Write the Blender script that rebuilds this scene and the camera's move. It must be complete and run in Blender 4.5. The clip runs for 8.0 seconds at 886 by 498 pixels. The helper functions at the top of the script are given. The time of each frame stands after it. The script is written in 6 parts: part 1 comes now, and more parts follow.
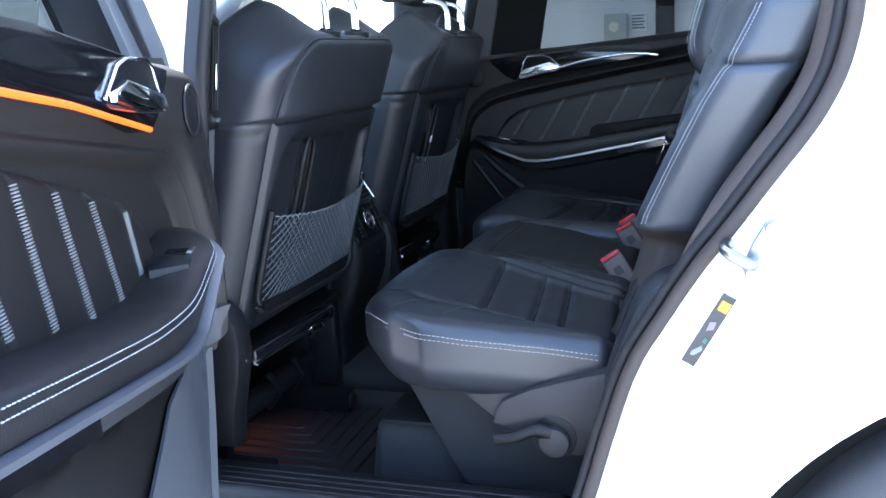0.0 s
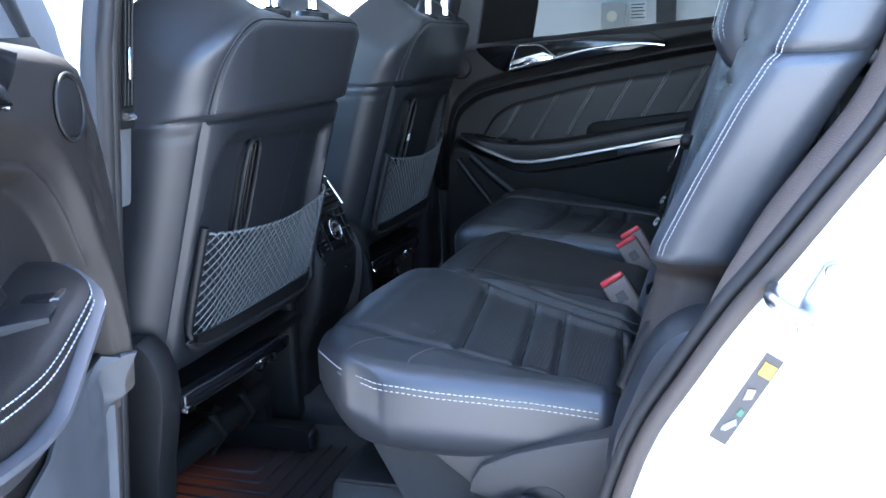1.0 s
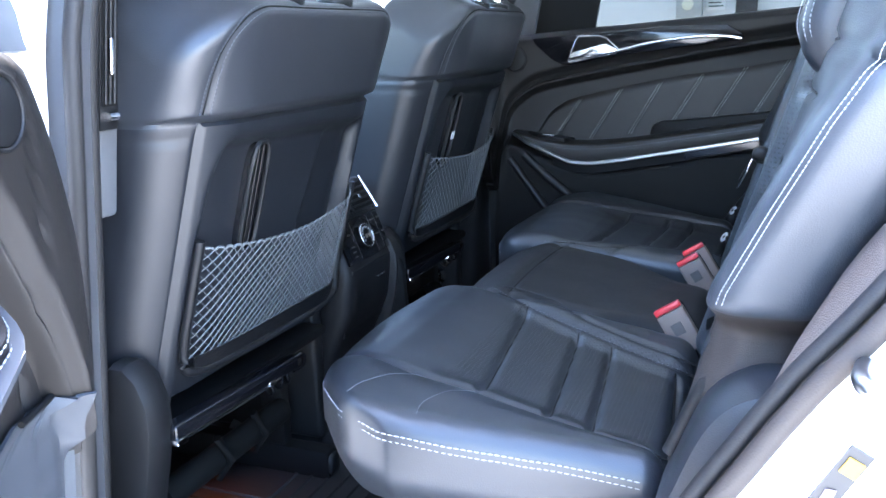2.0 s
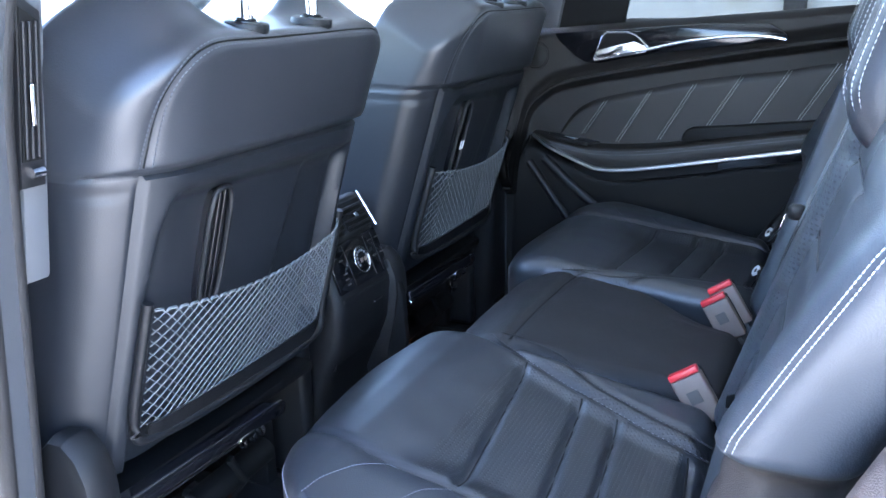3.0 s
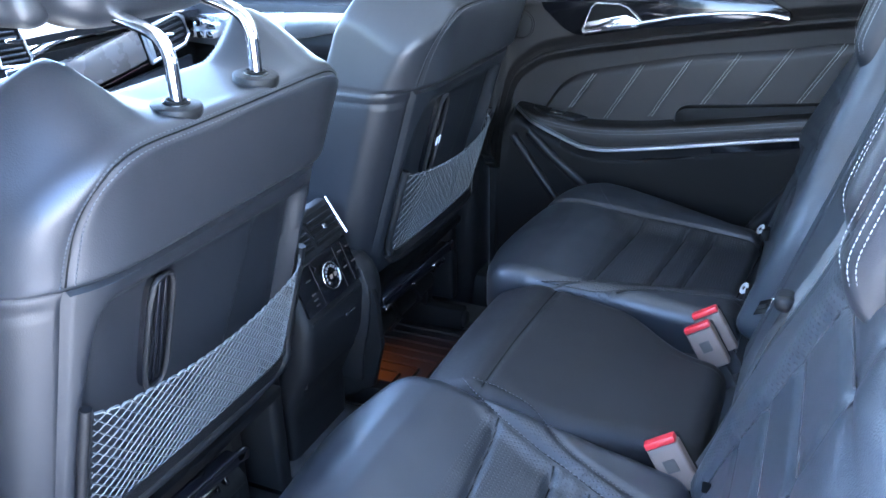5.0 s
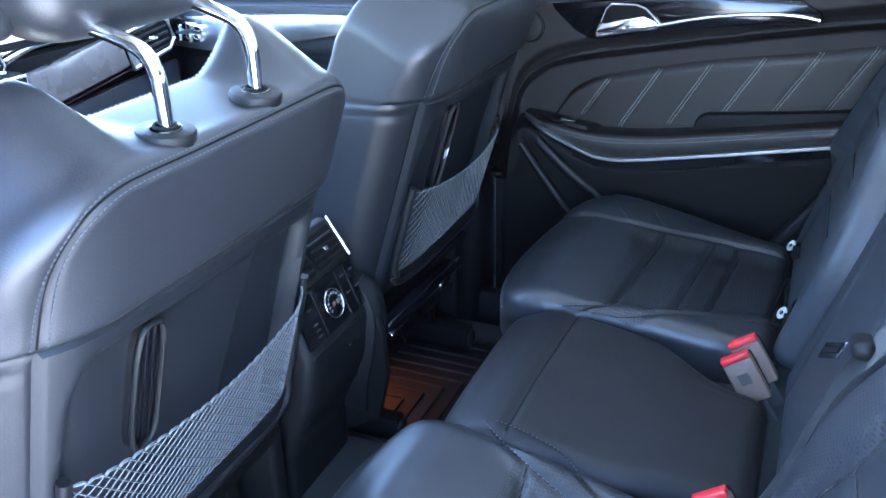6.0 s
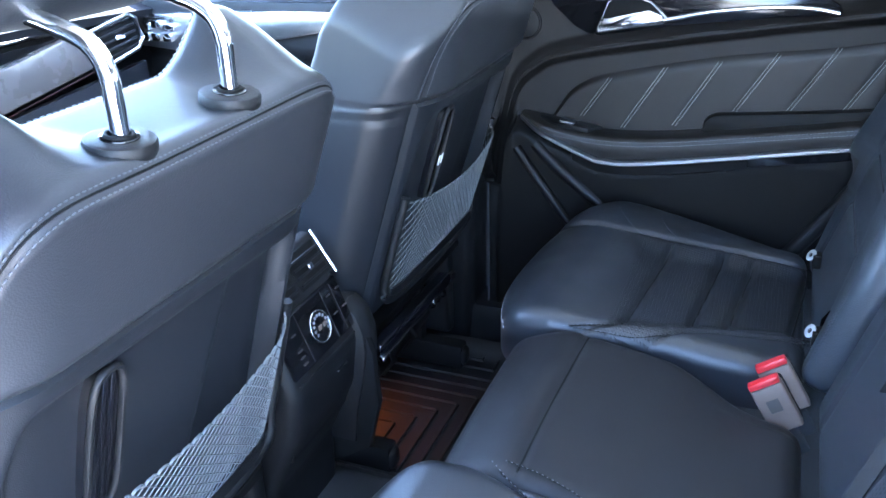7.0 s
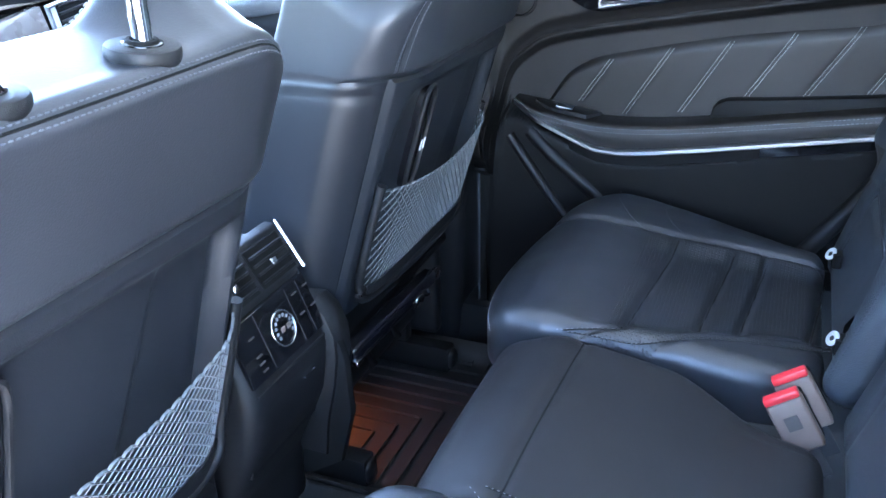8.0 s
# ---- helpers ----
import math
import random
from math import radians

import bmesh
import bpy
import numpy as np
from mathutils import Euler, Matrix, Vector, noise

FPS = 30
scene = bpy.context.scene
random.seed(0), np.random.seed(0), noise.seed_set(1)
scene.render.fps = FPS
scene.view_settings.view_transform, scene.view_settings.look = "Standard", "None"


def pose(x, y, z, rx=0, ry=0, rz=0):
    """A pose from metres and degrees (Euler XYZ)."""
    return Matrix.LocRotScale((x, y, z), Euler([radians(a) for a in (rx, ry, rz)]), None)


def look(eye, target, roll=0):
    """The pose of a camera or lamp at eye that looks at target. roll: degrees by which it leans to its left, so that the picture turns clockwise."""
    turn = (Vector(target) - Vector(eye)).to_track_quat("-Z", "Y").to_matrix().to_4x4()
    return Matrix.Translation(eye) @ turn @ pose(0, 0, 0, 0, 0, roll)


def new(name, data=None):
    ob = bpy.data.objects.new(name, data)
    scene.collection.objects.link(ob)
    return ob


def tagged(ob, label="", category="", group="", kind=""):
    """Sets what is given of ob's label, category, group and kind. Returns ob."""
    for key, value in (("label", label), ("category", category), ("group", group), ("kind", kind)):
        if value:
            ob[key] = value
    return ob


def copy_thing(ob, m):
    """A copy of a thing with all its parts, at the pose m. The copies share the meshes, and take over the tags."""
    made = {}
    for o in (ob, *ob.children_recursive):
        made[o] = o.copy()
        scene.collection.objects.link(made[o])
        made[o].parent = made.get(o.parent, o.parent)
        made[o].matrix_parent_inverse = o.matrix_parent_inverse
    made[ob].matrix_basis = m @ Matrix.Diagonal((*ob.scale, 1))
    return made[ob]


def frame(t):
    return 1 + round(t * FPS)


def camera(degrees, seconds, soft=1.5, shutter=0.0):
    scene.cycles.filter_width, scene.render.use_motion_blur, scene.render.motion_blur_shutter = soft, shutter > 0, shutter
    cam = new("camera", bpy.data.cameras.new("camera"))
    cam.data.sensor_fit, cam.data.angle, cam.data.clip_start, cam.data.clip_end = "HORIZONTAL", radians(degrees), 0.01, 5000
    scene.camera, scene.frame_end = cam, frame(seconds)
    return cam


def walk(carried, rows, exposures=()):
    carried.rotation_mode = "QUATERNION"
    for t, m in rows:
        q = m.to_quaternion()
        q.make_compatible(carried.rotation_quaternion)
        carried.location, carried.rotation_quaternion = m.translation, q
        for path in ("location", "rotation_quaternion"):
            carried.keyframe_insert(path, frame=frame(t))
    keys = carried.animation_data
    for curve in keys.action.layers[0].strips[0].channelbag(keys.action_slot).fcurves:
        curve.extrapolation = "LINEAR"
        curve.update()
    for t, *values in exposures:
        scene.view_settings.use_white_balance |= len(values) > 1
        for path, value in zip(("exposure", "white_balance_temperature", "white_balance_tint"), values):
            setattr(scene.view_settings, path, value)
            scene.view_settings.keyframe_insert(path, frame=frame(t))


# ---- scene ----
cam = camera(54.9, 8.0, soft=1.6)
PATH = [
    (0, (0.058, -2.065, 1.419), (-0.545, -0.209, 0.979), -3.10),
    (0.5, (0.065, -1.927, 1.424), (-0.514, -0.066, 0.974), -2.90),
    (1, (0.007, -1.783, 1.409), (-0.578, 0.074, 0.949), -2.50),
    (1.2, (-0.024, -1.748, 1.412), (-0.593, 0.110, 0.941), -2.30),
    (2.3, (0.015, -1.521, 1.421), (-0.759, 0.256, 0.929), -1.50),
    (2.5, (-0.008, -1.476, 1.429), (-0.778, 0.300, 0.926), -1.30),
    (3, (0.007, -1.390, 1.511), (-0.800, 0.346, 0.931), -1.30),
    (3.5, (-0.000, -1.333, 1.592), (-0.810, 0.362, 0.905), -1.50),
    (4, (-0.004, -1.283, 1.665), (-0.798, 0.379, 0.887), -1.50),
    (4.5, (-0.003, -1.251, 1.716), (-0.782, 0.397, 0.894), -1.60),
    (6, (-0.115, -1.111, 1.706), (-0.850, 0.547, 0.863), -1.70),
    (6.5, (-0.175, -1.049, 1.686), (-0.885, 0.621, 0.846), -1.70),
    (7, (-0.192, -1.002, 1.671), (-0.883, 0.676, 0.831), -1.70),
    (7.5, (-0.195, -0.939, 1.649), (-0.877, 0.740, 0.804), -1.50),
    (8, (-0.212, -0.872, 1.606), (-0.904, 0.802, 0.760), -1.20),
]
walk(cam, [(t, look(eye, target, roll)) for t, eye, target, roll in PATH],
     [(0, 3.8, 5750, 10), (1.2, 4.5, 5750, 10), (2.5, 5.15, 5950, 12), (3.1, 5.1, 5800, 12), (4, 5.35, 5600, 12), (4.7, 5.45, 5600, 12), (6, 5.3, 5500, 12), (8, 5.8, 5750, 12)])

# ---- world and sun ----
SUN_TO = Vector((-0.25, 0.06, 0.966)).normalized()
world = bpy.data.worlds.new("sky")
scene.world = world
world.use_nodes = True
wn = world.node_tree.nodes
sky = wn.new("ShaderNodeTexSky")
sky.sky_type = "NISHITA"
sky.sun_disc = False
sky.sun_elevation = math.asin(SUN_TO.z)
sky.sun_rotation = math.atan2(SUN_TO.x, SUN_TO.y)
wn["Background"].inputs["Strength"].default_value = 0.15
world.node_tree.links.new(sky.outputs[0], wn["Background"].inputs["Color"])
sun = bpy.data.lights.new("sun", "SUN")
sun.energy, sun.angle, sun.color = 5.0, radians(0.6), (1.0, 0.95, 0.88)
new("sun", sun).matrix_world = look(SUN_TO * 20, (0, 0, 0))


# ---- materials ----
def material(name, colour, rough=0.5, metal=0.0, spread=0.15, grain=0.0, size=400.0, bump=0.0, coat=0.0, stain=3.0, island=False, spec=0.5, sheen=0.0):
    """A principled surface with a coarse stain, a fine grain and a fine relief."""
    m = bpy.data.materials.new(name)
    m.use_nodes = True
    t = m.node_tree
    b = t.nodes["Principled BSDF"]
    b.inputs["Roughness"].default_value = rough
    b.inputs["Metallic"].default_value = metal
    b.inputs["Coat Weight"].default_value = coat
    b.inputs["Coat Roughness"].default_value = 0.04
    b.inputs["Specular IOR Level"].default_value = spec
    b.inputs["Sheen Weight"].default_value = sheen
    b.inputs["Sheen Roughness"].default_value = 0.5
    co = t.nodes.new("ShaderNodeTexCoord")
    n1 = t.nodes.new("ShaderNodeTexNoise")
    n1.inputs["Scale"].default_value, n1.inputs["Detail"].default_value = stain, 5
    n2 = t.nodes.new("ShaderNodeTexNoise")
    n2.inputs["Scale"].default_value, n2.inputs["Detail"].default_value = size, 2
    t.links.new(co.outputs["Object"], n1.inputs["Vector"])
    t.links.new(co.outputs["Object"], n2.inputs["Vector"])
    mix = t.nodes.new("ShaderNodeMix")
    mix.data_type = "RGBA"
    lo = [c * (1 - spread) for c in colour]
    hi = [min(1, c * (1 + spread)) for c in colour]
    mix.inputs["A"].default_value, mix.inputs["B"].default_value = (*lo, 1), (*hi, 1)
    ad = t.nodes.new("ShaderNodeMath")
    ad.operation = "MULTIPLY_ADD"
    ad.inputs[1].default_value = grain
    t.links.new(n2.outputs[0], ad.inputs[0])
    t.links.new(n1.outputs[0], ad.inputs[2])
    t.links.new(ad.outputs[0], mix.inputs["Factor"])
    t.links.new(mix.outputs["Result"], b.inputs["Base Color"])
    rr = t.nodes.new("ShaderNodeMapRange")
    rr.inputs["To Min"].default_value, rr.inputs["To Max"].default_value = max(0.02, rough - 0.09), min(1, rough + 0.09)
    t.links.new(n1.outputs[0], rr.inputs["Value"])
    t.links.new(rr.outputs[0], b.inputs["Roughness"])
    if bump:
        bp = t.nodes.new("ShaderNodeBump")
        bp.inputs["Strength"].default_value, bp.inputs["Distance"].default_value = bump, 0.001
        if size > 300:
            vo = t.nodes.new("ShaderNodeTexVoronoi")
            vo.inputs["Scale"].default_value = size
            t.links.new(co.outputs["Object"], vo.inputs["Vector"])
            t.links.new(vo.outputs["Distance"], bp.inputs["Height"])
        else:
            t.links.new(n2.outputs[0], bp.inputs["Height"])
        t.links.new(bp.outputs[0], b.inputs["Normal"])
    return m


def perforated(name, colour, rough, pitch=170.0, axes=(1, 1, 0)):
    """Leather with rows of small punched holes, their shade painted in, laid out in the object's own x and y."""
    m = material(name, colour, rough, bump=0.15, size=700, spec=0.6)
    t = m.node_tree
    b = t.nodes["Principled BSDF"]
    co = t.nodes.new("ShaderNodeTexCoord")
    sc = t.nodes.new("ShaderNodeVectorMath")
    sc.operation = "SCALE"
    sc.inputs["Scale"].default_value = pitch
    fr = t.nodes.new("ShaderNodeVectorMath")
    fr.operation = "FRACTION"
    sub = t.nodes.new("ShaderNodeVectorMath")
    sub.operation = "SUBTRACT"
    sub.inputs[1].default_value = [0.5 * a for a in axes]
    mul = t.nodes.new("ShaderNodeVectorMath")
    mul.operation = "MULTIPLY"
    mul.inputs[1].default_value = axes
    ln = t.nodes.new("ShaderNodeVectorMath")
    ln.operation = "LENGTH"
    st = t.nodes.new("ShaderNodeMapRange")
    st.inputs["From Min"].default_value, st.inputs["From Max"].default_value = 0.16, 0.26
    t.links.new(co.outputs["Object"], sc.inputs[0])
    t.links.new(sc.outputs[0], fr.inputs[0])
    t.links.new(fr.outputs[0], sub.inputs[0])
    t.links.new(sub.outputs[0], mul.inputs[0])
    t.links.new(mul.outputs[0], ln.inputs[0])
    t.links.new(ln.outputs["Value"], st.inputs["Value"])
    # each hole gets a near-black base colour as its shade
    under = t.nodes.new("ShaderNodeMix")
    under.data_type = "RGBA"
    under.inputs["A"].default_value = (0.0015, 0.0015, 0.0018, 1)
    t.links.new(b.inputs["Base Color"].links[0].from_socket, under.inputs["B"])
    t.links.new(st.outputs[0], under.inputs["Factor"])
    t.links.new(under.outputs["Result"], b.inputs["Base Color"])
    bp = t.nodes.new("ShaderNodeBump")
    bp.inputs["Strength"].default_value, bp.inputs["Distance"].default_value = 0.6, 0.0010
    t.links.new(st.outputs[0], bp.inputs["Height"])
    t.links.new(bp.outputs[0], b.inputs["Normal"])
    return m


def glass(name, tint, clear):
    """A thin pane: mostly clear with a glossy coat."""
    m = bpy.data.materials.new(name)
    m.use_nodes = True
    t = m.node_tree
    t.nodes.remove(t.nodes["Principled BSDF"])
    tr = t.nodes.new("ShaderNodeBsdfTransparent")
    tr.inputs[0].default_value = (*tint, 1)
    gl = t.nodes.new("ShaderNodeBsdfGlossy")
    gl.inputs["Roughness"].default_value = 0.02
    face = t.nodes.new("ShaderNodeLayerWeight")
    face.inputs[0].default_value = 0.5
    pw = t.nodes.new("ShaderNodeMath")
    pw.operation = "POWER"
    pw.inputs[1].default_value = 5.0
    t.links.new(face.outputs["Facing"], pw.inputs[0])
    lw = t.nodes.new("ShaderNodeMath")
    lw.operation = "MULTIPLY_ADD"
    lw.inputs[1].default_value, lw.inputs[2].default_value = 0.35, 0.03
    t.links.new(pw.outputs[0], lw.inputs[0])
    mx = t.nodes.new("ShaderNodeMixShader")
    t.links.new(lw.outputs[0], mx.inputs[0])
    t.links.new(tr.outputs[0], mx.inputs[1])
    t.links.new(gl.outputs[0], mx.inputs[2])
    t.links.new(mx.outputs[0], t.nodes["Material Output"].inputs[0])
    return m


def glow(name, colour, strength):
    m = bpy.data.materials.new(name)
    m.use_nodes = True
    b = m.node_tree.nodes["Principled BSDF"]
    b.inputs["Base Color"].default_value = (*colour, 1)
    b.inputs["Emission Color"].default_value = (*colour, 1)
    b.inputs["Emission Strength"].default_value = strength
    return m


LEATHER = material("black_leather", (0.0158, 0.0172, 0.0204), 0.42, spread=0.18, bump=0.13, size=560, stain=7, spec=0.5)
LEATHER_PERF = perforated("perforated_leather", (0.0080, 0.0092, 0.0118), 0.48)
# lighter copy of LEATHER: light on the rear backrests put into the colour
LIT_LEATHER = material("lit_black_leather", (0.027, 0.031, 0.037), 0.42, spread=0.16, bump=0.2, size=560, stain=9, spec=0.55)
# brighter copy of LEATHER_PERF that stands in for light on the upright panels
LIT_PERF_LEATHER = perforated("lit_perforated_leather", (0.034, 0.039, 0.046), 0.42, 150.0, (0, 1, 1))
PLASTIC = material("soft_black_plastic", (0.006, 0.006, 0.0066), 0.50, spread=0.1, bump=0.25, size=1100, spec=0.28)
DOOR_LEATHER = material("matt_door_leather", (0.0092, 0.0078, 0.0072), 0.47, spread=0.18, bump=0.22, size=600, stain=6, spec=0.36)
DOOR_PLASTIC = material("soft_door_plastic", (0.012, 0.0105, 0.0098), 0.52, spread=0.12, bump=0.25, size=1000, stain=5, spec=0.28)
LOW_DOOR = material("darker_lower_door_plastic", (0.0042, 0.0039, 0.0037), 0.48, spread=0.15, bump=0.3, size=900, stain=4, spec=0.13)
DASH_TOP = material("matt_dashboard_cover", (0.014, 0.015, 0.018), 0.72, spread=0.15, bump=0.5, size=420, spec=0.18)
GRAINED = material("grained_grey_plastic", (0.021, 0.0185, 0.0175), 0.6, spread=0.1, bump=0.5, size=700)
PILLAR = material("grey_pillar_trim", (0.065, 0.068, 0.074), 0.6, spread=0.06, bump=0.2, size=900)
SHELL = material("satin_black_shell", (0.0085, 0.0096, 0.0120), 0.43, spread=0.12, bump=0.2, size=900, spec=0.42)
GLOSS = material("piano_black", (0.005, 0.005, 0.006), 0.09, spread=0.1, spec=0.38)
DARK = material("matt_black", (0.004, 0.004, 0.004), 0.75, spread=0.2, spec=0.15)
RUBBER = material("rubber_seal", (0.013, 0.012, 0.012), 0.65, spread=0.12, bump=0.2, size=500, spec=0.3)
BROWN_LEATHER = material("brown_grey_leather", (0.026, 0.021, 0.019), 0.55, spread=0.12, bump=0.3, size=800, spec=0.35)
CARPET = material("black_carpet", (0.011, 0.0115, 0.0125), 0.95, spread=0.4, grain=0.6, size=900, bump=0.8)
MAT = material("rubber_mat", (0.011, 0.0108, 0.011), 0.58, spread=0.25, bump=0.2, size=600)
CHROME = material("chrome", (0.85, 0.86, 0.88), 0.10, 1.0, spread=0.04)
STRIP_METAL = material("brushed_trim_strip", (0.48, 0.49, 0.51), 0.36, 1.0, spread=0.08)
# darker copy of the strip metal: dim reflections on the open door as colour
SHADE_STRIP = material("shaded_trim_strip", (0.055, 0.058, 0.065), 0.5, 0.3, spread=0.08)
# the grey puts sky glare on the black cover into its colour
CAP_GLARE = material("glare_grey_door_cover", (0.034, 0.037, 0.043), 0.55, spread=0.06, bump=0.2, size=900, spec=0.35)
SATIN = material("satin_aluminium", (0.72, 0.73, 0.75), 0.28, 1.0, spread=0.05)
THREAD = material("pale_thread", (0.27, 0.275, 0.28), 0.8, spread=0.12, stain=60)
NET = material("elastic_net", (0.092, 0.098, 0.101), 0.75, spread=0.2, stain=50)
PAINT = material("white_paint", (0.80, 0.81, 0.83), 0.28, spread=0.02, coat=1.0)
BUCKLE = material("worn_grey_plastic", (0.115, 0.082, 0.064), 0.55, spread=0.2, stain=40)
BUCKLE_MARK = material("dark_print", (0.045, 0.036, 0.032), 0.6, spread=0.2)
RED = material("red_plastic", (0.46, 0.016, 0.022), 0.4, spread=0.08)
WEB = material("black_webbing", (0.020, 0.020, 0.021), 0.8, spread=0.2, grain=0.5, size=500, bump=0.6)
LEATHER_MID = material("matt_black_leather", (0.0125, 0.0118, 0.0122), 0.50, spread=0.15, bump=0.3, size=900, stain=8, spec=0.22)
GREY_THREAD = material("grey_thread", (0.36, 0.36, 0.35), 0.8, spread=0.12, stain=60)
# darker tone of GREY_THREAD for the open door's seams
DARKER_THREAD = material("darker_grey_thread", (0.165, 0.16, 0.15), 0.85, spread=0.15, stain=60)
# near-black thread for unlit stitching and for the shade of creases
SHADE_THREAD = material("shaded_thread", (0.03, 0.03, 0.032), 0.8)
DIM_THREAD = material("dim_thread", (0.13, 0.13, 0.14), 0.8)
DARK_THREAD = material("dark_thread", (0.058, 0.061, 0.070), 0.8)
# black leather lightened in colour to stand in for light on the middle backrest
LIT_PANEL = material("lit_leather_panel", (0.024, 0.0275, 0.032), 0.45, spread=0.1, bump=0.25, size=900)
HEADLINER = material("pale_headliner", (0.45, 0.44, 0.42), 0.95, spread=0.06, grain=0.3, size=500, bump=0.4)
CONCRETE = material("concrete_paving", (0.27, 0.265, 0.26), 0.9, spread=0.15, grain=0.4, size=60, bump=0.4, stain=0.6)
STUCCO = material("pale_wall_render", (0.52, 0.52, 0.50), 0.9, spread=0.04, grain=0.3, size=90, bump=0.4, stain=0.8)
WOODTRIM = material("ash_grey_gloss_trim", (0.10, 0.088, 0.080), 0.28, spread=0.12, coat=0.4, stain=14)
TYRE = material("tyre_rubber", (0.03, 0.03, 0.032), 0.75, spread=0.2, bump=0.3, size=300)
HEDGE = material("hedge_leaves", (0.07, 0.11, 0.03), 0.7, spread=0.5, stain=5)
RED_LINE = material("dark_red_line", (0.030, 0.006, 0.004), 0.5)
# darker copy of LEATHER: shade on the lower seat sides put into the colour
SHADE_LEATHER = material("shaded_black_leather", (0.0085, 0.0095, 0.012), 0.45, spread=0.14, bump=0.14, size=620, stain=7, spec=0.38)
AMBER = glow("amber_light", (1.0, 0.095, 0.002), 0.11)
# cloth of the added roof blind, which spreads sunlight over the cabin
BLIND = bpy.data.materials.new("translucent_blind")
BLIND.use_nodes = True
bt = BLIND.node_tree
bt.nodes.remove(bt.nodes["Principled BSDF"])
bd, bl, bmx = bt.nodes.new("ShaderNodeBsdfDiffuse"), bt.nodes.new("ShaderNodeBsdfTranslucent"), bt.nodes.new("ShaderNodeMixShader")
bd.inputs[0].default_value, bl.inputs[0].default_value = (0.30, 0.32, 0.35, 1), (0.072, 0.081, 0.092, 1)
bmx.inputs[0].default_value = 0.6
bt.links.new(bd.outputs[0], bmx.inputs[1])
bt.links.new(bl.outputs[0], bmx.inputs[2])
bt.links.new(bmx.outputs[0], bt.nodes["Material Output"].inputs[0])
GLASS = glass("clear_glass", (0.90, 0.94, 0.93), 0.9)
PRIVACY = glass("tinted_glass", (0.075, 0.08, 0.075), 0.1)
CARGO_GLASS = glass("grey_rear_glass", (0.74, 0.76, 0.76), 0.4)
REARGLASS = glass("light_tinted_glass", (0.80, 0.85, 0.83), 0.6)


# ---- helpers for building ----
def finish(bm, smooth=True, sharp=40):
    bmesh.ops.recalc_face_normals(bm, faces=bm.faces)
    if smooth:
        for f in bm.faces:
            f.smooth = True
        lim = radians(sharp)
        for e in bm.edges:
            if len(e.link_faces) == 2 and e.calc_face_angle(0) > lim:
                e.smooth = False
    return bm


def mesh_of(name, bm, mat):
    me = bpy.data.meshes.new(name)
    bm.to_mesh(me)
    bm.free()
    if mat:
        me.materials.append(mat)
    return me


def part(name, bm, mat, parent=None, label=""):
    ob = new(name, mesh_of(name, bm, mat))
    if parent:
        ob.parent = parent
        bpy.context.view_layer.update()
        ob.matrix_parent_inverse = parent.matrix_world.inverted()
    if label:
        tagged(ob, label)
    return ob


def thing(name, at, label, category, group="", kind=""):
    e = new(name)
    e.empty_display_size = 0.05
    e.matrix_world = Matrix.Translation(at)
    bpy.context.view_layer.update()
    return tagged(e, label, category, group, kind)


def solid(name, bm, mat, label, category="", kind="", group=""):
    return tagged(part(name, bm, mat), label, category, group, kind)


def box(x0, x1, y0, y1, z0, z1, bevel=0.004, seg=2, fn=None):
    bm = bmesh.new()
    bmesh.ops.create_cube(bm, size=1)
    for v in bm.verts:
        v.co = Vector(((x0 + x1) / 2 + v.co.x * (x1 - x0), (y0 + y1) / 2 + v.co.y * (y1 - y0), (z0 + z1) / 2 + v.co.z * (z1 - z0)))
    if bevel:
        bmesh.ops.bevel(bm, geom=bm.edges[:], offset=bevel, segments=seg, profile=0.5, affect="EDGES")
    if fn:
        for v in bm.verts:
            v.co = Vector(fn(*v.co))
    return finish(bm)


def join(*bms):
    out = bmesh.new()
    for b in bms:
        me = bpy.data.meshes.new("tmp")
        b.to_mesh(me)
        b.free()
        out.from_mesh(me)
        bpy.data.meshes.remove(me)
    return out


def roundbox(cx, cy, cz, sx, sy, sz, r, step=0.01, fn=None):
    """A soft cushion block: a box of that centre and size with rounded edges, finely divided, then shaped by fn."""
    hx, hy, hz = sx / 2, sy / 2, sz / 2
    verts, faces, idx = [], [], {}

    def vert(p):
        key = (round(p[0], 5), round(p[1], 5), round(p[2], 5))
        if key not in idx:
            idx[key] = len(verts)
            q = Vector(p)
            c = Vector((max(-hx + r, min(hx - r, q.x)), max(-hy + r, min(hy - r, q.y)), max(-hz + r, min(hz - r, q.z))))
            d = q - c
            if d.length > 1e-9:
                q = c + d.normalized() * r
            q = (q.x + cx, q.y + cy, q.z + cz)
            verts.append(fn(*q) if fn else q)
        return idx[key]

    def axis(h):
        n = max(4, int(2 * h / step))
        return [-h + 2 * h * i / n for i in range(n + 1)]

    ax, ay, az = axis(hx), axis(hy), axis(hz)
    for s in (-1, 1):
        for a, b, mk in ((ax, ay, lambda p, q: (p, q, s * hz)), (ay, az, lambda p, q: (s * hx, p, q)), (ax, az, lambda p, q: (p, s * hy, q))):
            for i in range(len(a) - 1):
                for j in range(len(b) - 1):
                    faces.append([vert(mk(a[i], b[j])), vert(mk(a[i + 1], b[j])), vert(mk(a[i + 1], b[j + 1])), vert(mk(a[i], b[j + 1]))])
    me = bpy.data.meshes.new("tmp")
    me.from_pydata(verts, [], faces)
    bm = bmesh.new()
    bm.from_mesh(me)
    bpy.data.meshes.remove(me)
    return finish(bm, sharp=75)


